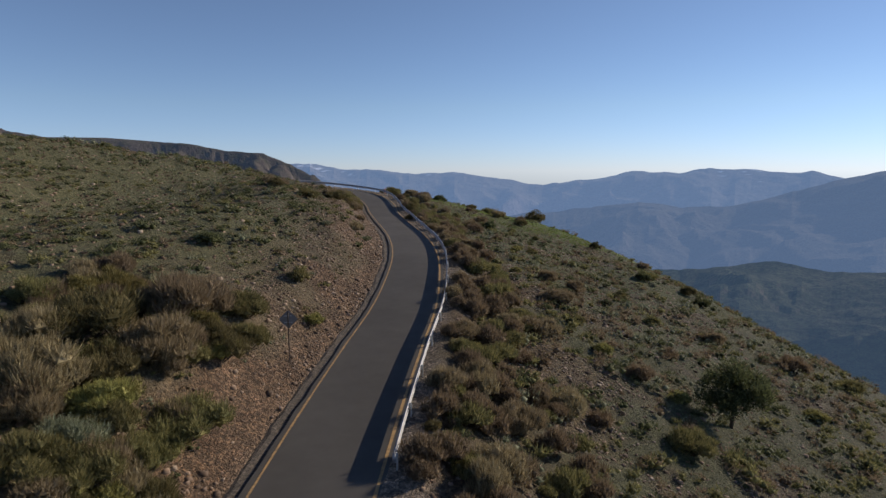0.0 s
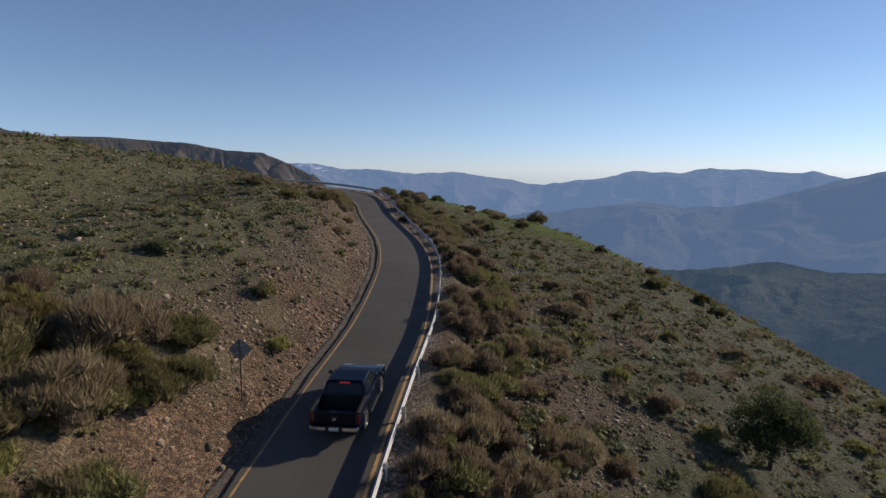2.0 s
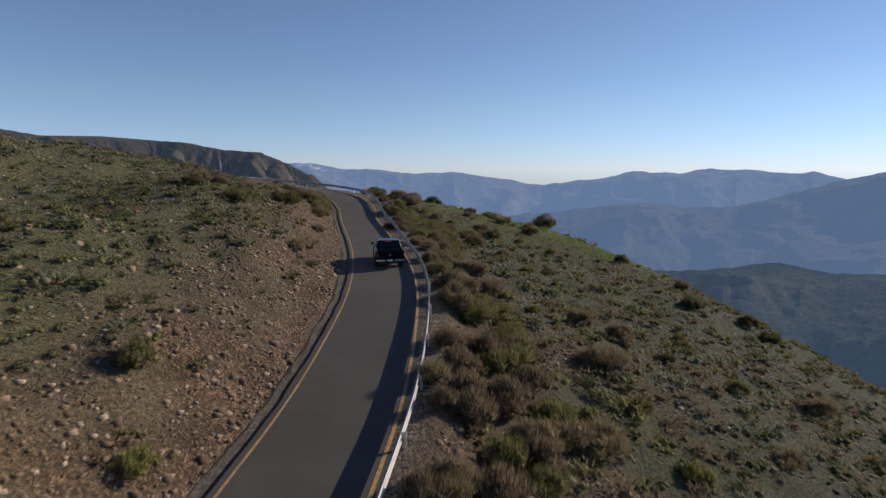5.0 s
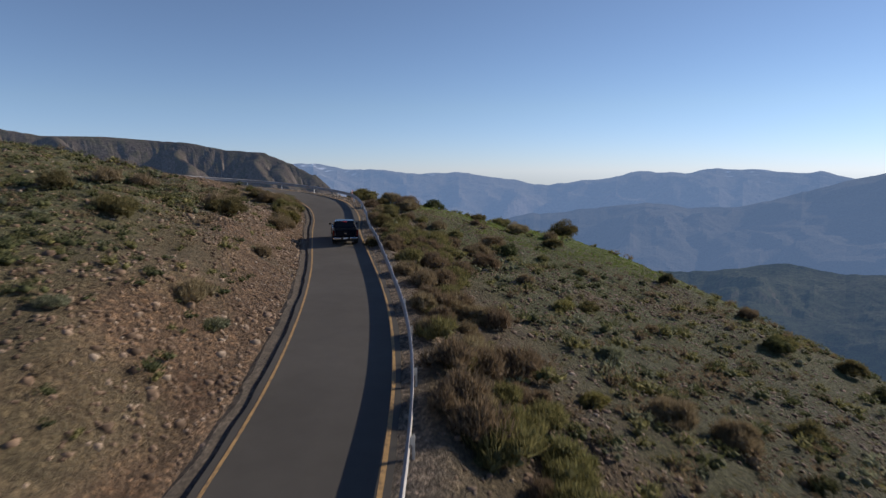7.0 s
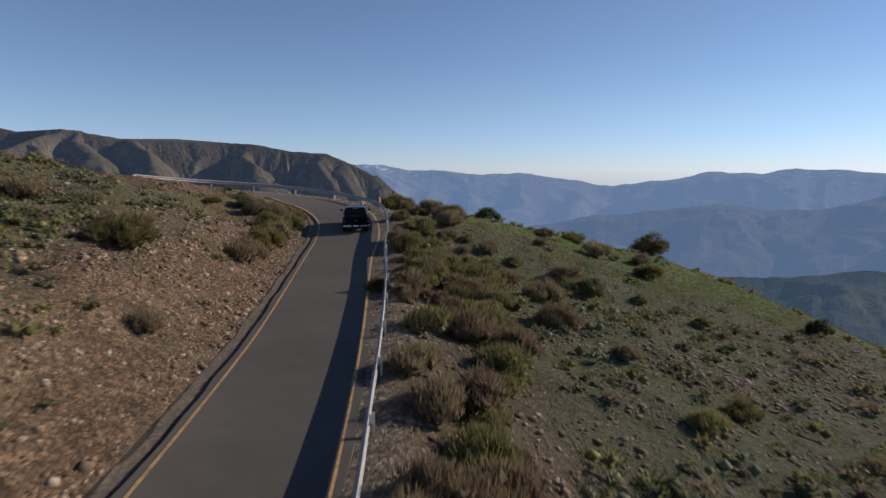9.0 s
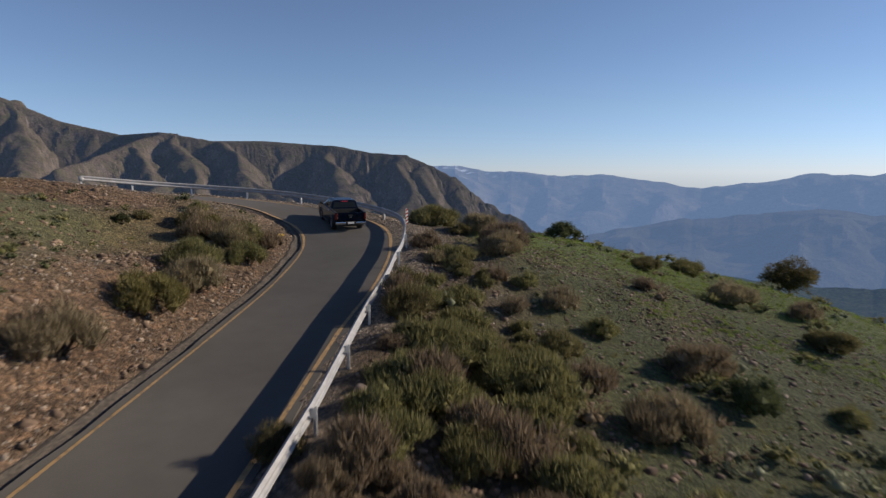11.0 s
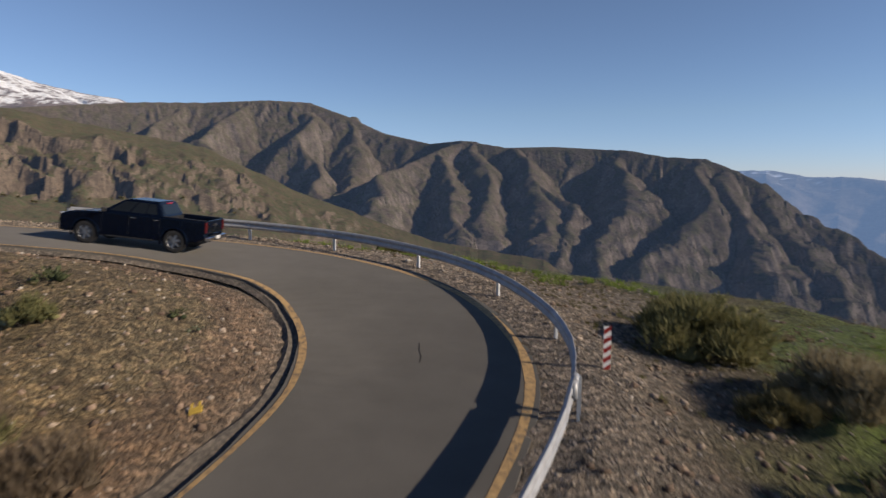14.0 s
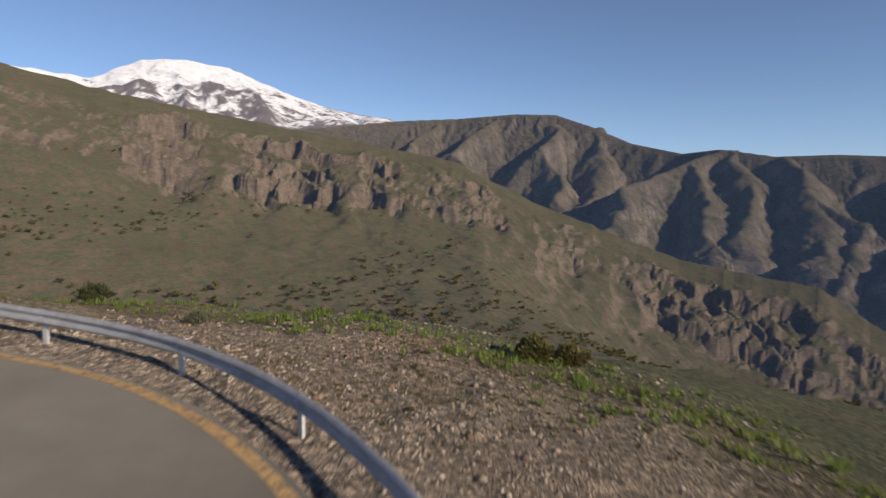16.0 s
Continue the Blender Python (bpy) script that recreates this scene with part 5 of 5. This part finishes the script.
def spread(name, model_v, model_f, x, y, z, size, mats, label, category, r, squash=1.0, tilt=0.0, sink=0.03):
    """One joined object of many copies of a small model, each turned and sized."""
    n, m = len(x), len(model_v)
    a = r.uniform(0, math.tau, n)
    s = size[:, None]
    mv = model_v[None] * np.stack([np.ones(n), np.ones(n), np.ones(n) * squash], 1)[:, None, :]
    if tilt:
        t = r.uniform(-tilt, tilt, n)[:, None]
        mv = np.stack([mv[..., 0], mv[..., 1] * np.cos(t) - mv[..., 2] * np.sin(t), mv[..., 1] * np.sin(t) + mv[..., 2] * np.cos(t)], -1)
    v = np.stack([x[:, None] + s * (mv[..., 0] * np.cos(a)[:, None] - mv[..., 1] * np.sin(a)[:, None]),
                  y[:, None] + s * (mv[..., 0] * np.sin(a)[:, None] + mv[..., 1] * np.cos(a)[:, None]), z[:, None] + s * mv[..., 2] - sink], -1).reshape(-1, 3)
    f = (np.arange(n)[:, None, None] * m + model_f[None]).reshape(-1, model_f.shape[1])
    me = bpy.data.meshes.new(name)
    k = model_f.shape[1]
    me.vertices.add(len(v))
    me.vertices.foreach_set("co", v.ravel().astype(np.float32))
    me.loops.add(f.size)
    me.loops.foreach_set("vertex_index", f.ravel().astype(np.int32))
    me.polygons.add(len(f))
    me.polygons.foreach_set("loop_start", np.arange(0, f.size, k, dtype=np.int32))
    me.update(calc_edges=True)
    me.materials.append(mats)
    return tagged(new(name, me), label, category, kind="stuff")


def tuft_model(seed, count, flat, length, width, rise):
    r = np.random.default_rng(seed)
    c, rad = dome(r, 7, flat)
    return with_cores(sprigs(r, c, rad, count, length, width, rise), cores(r, c[:3], rad[:3] * 1.2, 0.7)) if count > 50 else sprigs(r, c, rad, count, length, width, rise)


# tangled brush filling the strip behind the guard rail
for kind, seed in (("brown", 601), ("olive", 602)):
    b_r = np.random.default_rng(seed)
    b_c, b_rad = dome(b_r, 26, 1.0)
    b_v, b_f = with_cores(sprigs(b_r, b_c, b_rad * 0.85, 1700, 0.22, 0.018, 1.4), cores(b_r, b_c, b_rad * 0.85, 0.6))
    b_x, b_y, b_s = np.array(brush[kind]).T
    spread("brush", b_v, b_f, b_x, b_y, land(b_x, b_y)[0], b_s, LEAF[kind], "tangled " + kind + " brush behind the guard rail", "brush", b_r)

# low bushes on the open slopes
COVER = {"brown": (201, 0.9), "olive": (202, 1.0), "grey": (203, 0.7), "dark": (204, 0.8)}
for kind, (seed, weight) in COVER.items():
    tv, tf = tuft_model(seed, 84, 1.0, 0.26, 0.042, 0.9)
    dens = {"brown": 0.11, "olive": 0.09, "grey": 0.04, "dark": 0.07}[kind]
    near = {"brown": 0.08, "olive": 0.08, "grey": 0.06, "dark": 0.16}[kind]
    x, y, z, r = scatter(13500, -60, 75, 12, 135, seed, lambda x, y, el, er, fall: np.where(er > 2.2, dens * 3.4 * (1 - 0.55 * smooth(50, 64, y)) * smooth(2, 6, er) * np.where(fall < 0.2, 0.22, 1) * (1 - smooth(-10, -14, x) * smooth(100, 104, y)) * smooth(-0.55, 0.25, vnoise(x / 7, y / 7, seed) + 0.2), near * 6.5 * (1 - 0.8 * smooth(82, 90, y)) * (0.35 * smooth(1.5, 3, el) + 0.65 * smooth(4, 8, el)) * smooth(-1.0, 0.3, vnoise(x / 5, y / 5, seed))))
    right = land(x, y)[2] > 0
    size = np.where(right, r.gamma(4, 0.13, len(x)) + 0.14, np.minimum(r.gamma(3, 0.08, len(x)) + 0.12, np.where(land(x, y)[1] > 14, 0.42, 0.8)))
    size = np.minimum(size, 0.95)
    spread("low_scrub", tv, tf, x, y, z, size, LEAF[kind], "low " + {"brown": "brown", "olive": "olive", "grey": "grey-green", "dark": "dark green"}[kind] + " scrub scattered over the slope", "scrub", r, squash=0.82)

# thin grass and herbs between them
gv, gf = tuft_model(301, 22, 0.35, 0.75, 0.07, 1.2)
x, y, z, r = scatter(20000, -50, 50, 14, 132, 302, lambda x, y, el, er, fall: np.where(el > 0, 0.75 * smooth(4, 9, el), 0.6 * smooth(1.5, 5, er) * (1 - smooth(-10, -14, x) * smooth(100, 104, y))) * smooth(-0.4, 0.3, vnoise(x / 5, y / 5, 303)))
spread("grass", gv, gf, x, y, z, r.uniform(0.07, 0.2, len(x)), LEAF["olive"], "thin dry grass and herbs on the slope", "grass", r)
x, y, z, r = scatter(3600, -46, -12, 102, 130, 305, lambda x, y, el, er, fall: smooth(8.0, 11, er + 2.0 * vnoise(x / 3, y / 3, 306)) * (1 - smooth(12, 15, er)) * 0.8)
spread("grass", gv, gf, x, y, z, r.uniform(0.10, 0.32, len(x)), LEAF["green"], "fresh green grass along the slope's edge", "grass", r)

x, y, z, r = scatter(9000, -6, 26, 96, 134, 307, lambda x, y, el, er, fall: smooth(4, 9, er) * smooth(-0.5, 0.2, vnoise(x / 6, y / 6, 308)))
spread("grass", gv, gf, x, y, z, r.uniform(0.07, 0.18, len(x)), LEAF["green"], "short green grass on the saddle", "grass", r)

x, y, z, r = scatter(9000, -34, 0, 96, 118, 309, lambda x, y, el, er, fall: np.where(er > 0, 0.6 * smooth(1.8, 3.5, er) * smooth(-0.4, 0.3, vnoise(x / 3, y / 3, 310)), 0.25 * smooth(2.5, 6, el) * smooth(-0.1, 0.4, vnoise(x / 4, y / 4, 311))))
spread("grass", gv, gf, x, y, z, r.uniform(0.05, 0.13, len(x)), LEAF["olive"], "sparse dry grass round the bend", "grass", r)

# stones


def stone_material(name, *stops):
    m, nt, b = material(name, 0.92)
    geo = nt.nodes.new("ShaderNodeNewGeometry")
    c = ramp(nt, geo.outputs["Random Per Island"], *stops)
    c = blend(nt, 0.5, c, ramp(nt, noise_node(nt, 14.0, 5, 0.7), (0.3, (0.6, 0.6, 0.6)), (0.7, (1.15, 1.15, 1.15))), "MULTIPLY")
    nt.links.new(c, b.inputs["Base Color"])
    return m


LOOSE = stone_material("loose_stones", (0.0, (0.11, 0.075, 0.053)), (0.4, (0.212, 0.147, 0.102)), (0.8, (0.325, 0.235, 0.168)), (1.0, (0.46, 0.38, 0.30)))
GRIT = stone_material("pale_gravel", (0.0, (0.26, 0.215, 0.17)), (0.4, (0.335, 0.285, 0.23)), (0.8, (0.41, 0.355, 0.295)), (1.0, (0.47, 0.42, 0.36)))


def stone_model(seed):
    r = np.random.default_rng(seed)
    bm = bmesh.new()
    bmesh.ops.create_cube(bm, size=0.75)
    bmesh.ops.triangulate(bm, faces=bm.faces[:])
    for v in bm.verts:
        v.co = Vector((v.co.x * 1.35 * r.uniform(0.6, 1.25), v.co.y * r.uniform(0.6, 1.25), v.co.z * 0.75 * r.uniform(0.5, 1.3)))
    bm.verts.ensure_lookup_table()
    v = np.array([w.co[:] for w in bm.verts])
    f = np.array([[w.index for w in q.verts] for q in bm.faces])
    bm.free()
    return v, f


for k in range(4):
    sv, sf = stone_model(400 + k)
    x, y, z, r = scatter(26000, -40, 40, 14, 122, 410 + k, lambda x, y, el, er, fall: np.where(el > 0, (0.95 * smooth(0.3, 1.0, el) * (1 - 0.80 * smooth(4, 10, el)) * smooth(-0.7, 0.3, vnoise(x / 3.5, y / 3.5, 64)) + 0.10) * (1 - 0.72 * smooth(84, 92, y)), (0.16 + 0.16 * smooth(45, 60, y) + 0.7 * smooth(0.05, 0.6, vnoise(x / 6, y / 6, 63) - 0.05)) * smooth(1.2, 2.2, er) * (1 - smooth(22, 40, er)) * (1 - 0.75 * smooth(97, 108, y) * smooth(0.34, 0.2, fall) * smooth(3, 6, er) * smooth(-14, -8, x)) * (1 - 0.8 * smooth(-8, -11, x) * smooth(98, 103, y))))
    size = np.minimum(r.gamma(2.0, 0.042, len(x)) + 0.06, np.where(y > 94, 0.16, 0.34))
    spread("loose_stones", sv, sf, x, y, z, size, LOOSE, "loose brown stones on the cut bank and slope", "stones", r, tilt=0.6, sink=0.0)
    # finer stones close to the road
    x, y, z, r = scatter(15000, -38, 4, 62, 122, 430 + k, lambda x, y, el, er, fall: np.where(el > 0, 0.8 * smooth(0.2, 0.6, el) * (1 - smooth(4, 7, el)) * (1 - 0.8 * smooth(93, 98, y)), 0.95 * smooth(0.3, 1.0, er) * (1 - np.where(x < -10, 0.55, 0.88) * smooth(3.2, 6.5, er + 1.2 * vnoise(x / 3, y / 3, 67))) * np.where(fall < 0.22, 1, 0.25)))
    spread("gravel", sv, sf, x, y, z, r.gamma(2.2, 0.014, len(x)) + 0.025, GRIT, "coarse pale gravel beside the road", "gravel", r, tilt=0.6, sink=0.0)

# scrub dots on the hillside across the valley
hv, hf = tuft_model(501, 36, 1.0, 0.5, 0.22, 0.4)
hx, hy, hz = (g[8:132:2, 24:640:2] for g in hill_grid)
r = np.random.default_rng(502)
pick = r.random(hx.shape) < 0.42 * smooth(-0.6, 0.5, fbm(hx / 90, hy / 90, 3, 503)) * (1.15 - np.linspace(0, 1, hx.shape[0])[:, None])
jx, jy = r.uniform(-4, 4, pick.sum()), r.uniform(-4, 4, pick.sum())
spread("far_scrub", hv, hf, hx[pick] + jx, hy[pick] + jy, hz[pick], r.gamma(5, 0.24, pick.sum()) + 0.4, LEAF["olive"], "dark scrub dotted over the far hillside", "scrub", r)


# ---- what moves ----
def motions():
    walk(truck, [(k / 10, truck_pose(k / 10)) for k in range(161)])
    start = truck_s(0)
    for rim, x, y in truck_wheels:
        rows = []
        for k in range(0, 16 * FPS + 1):
            turn = -(truck_s(k / FPS) - start) / TYRE_R
            rows.append((k / FPS, Matrix.Translation((x, y, TYRE_R)) @ Matrix.Rotation(turn, 4, "X")))
        walk(rim, rows)


motions()
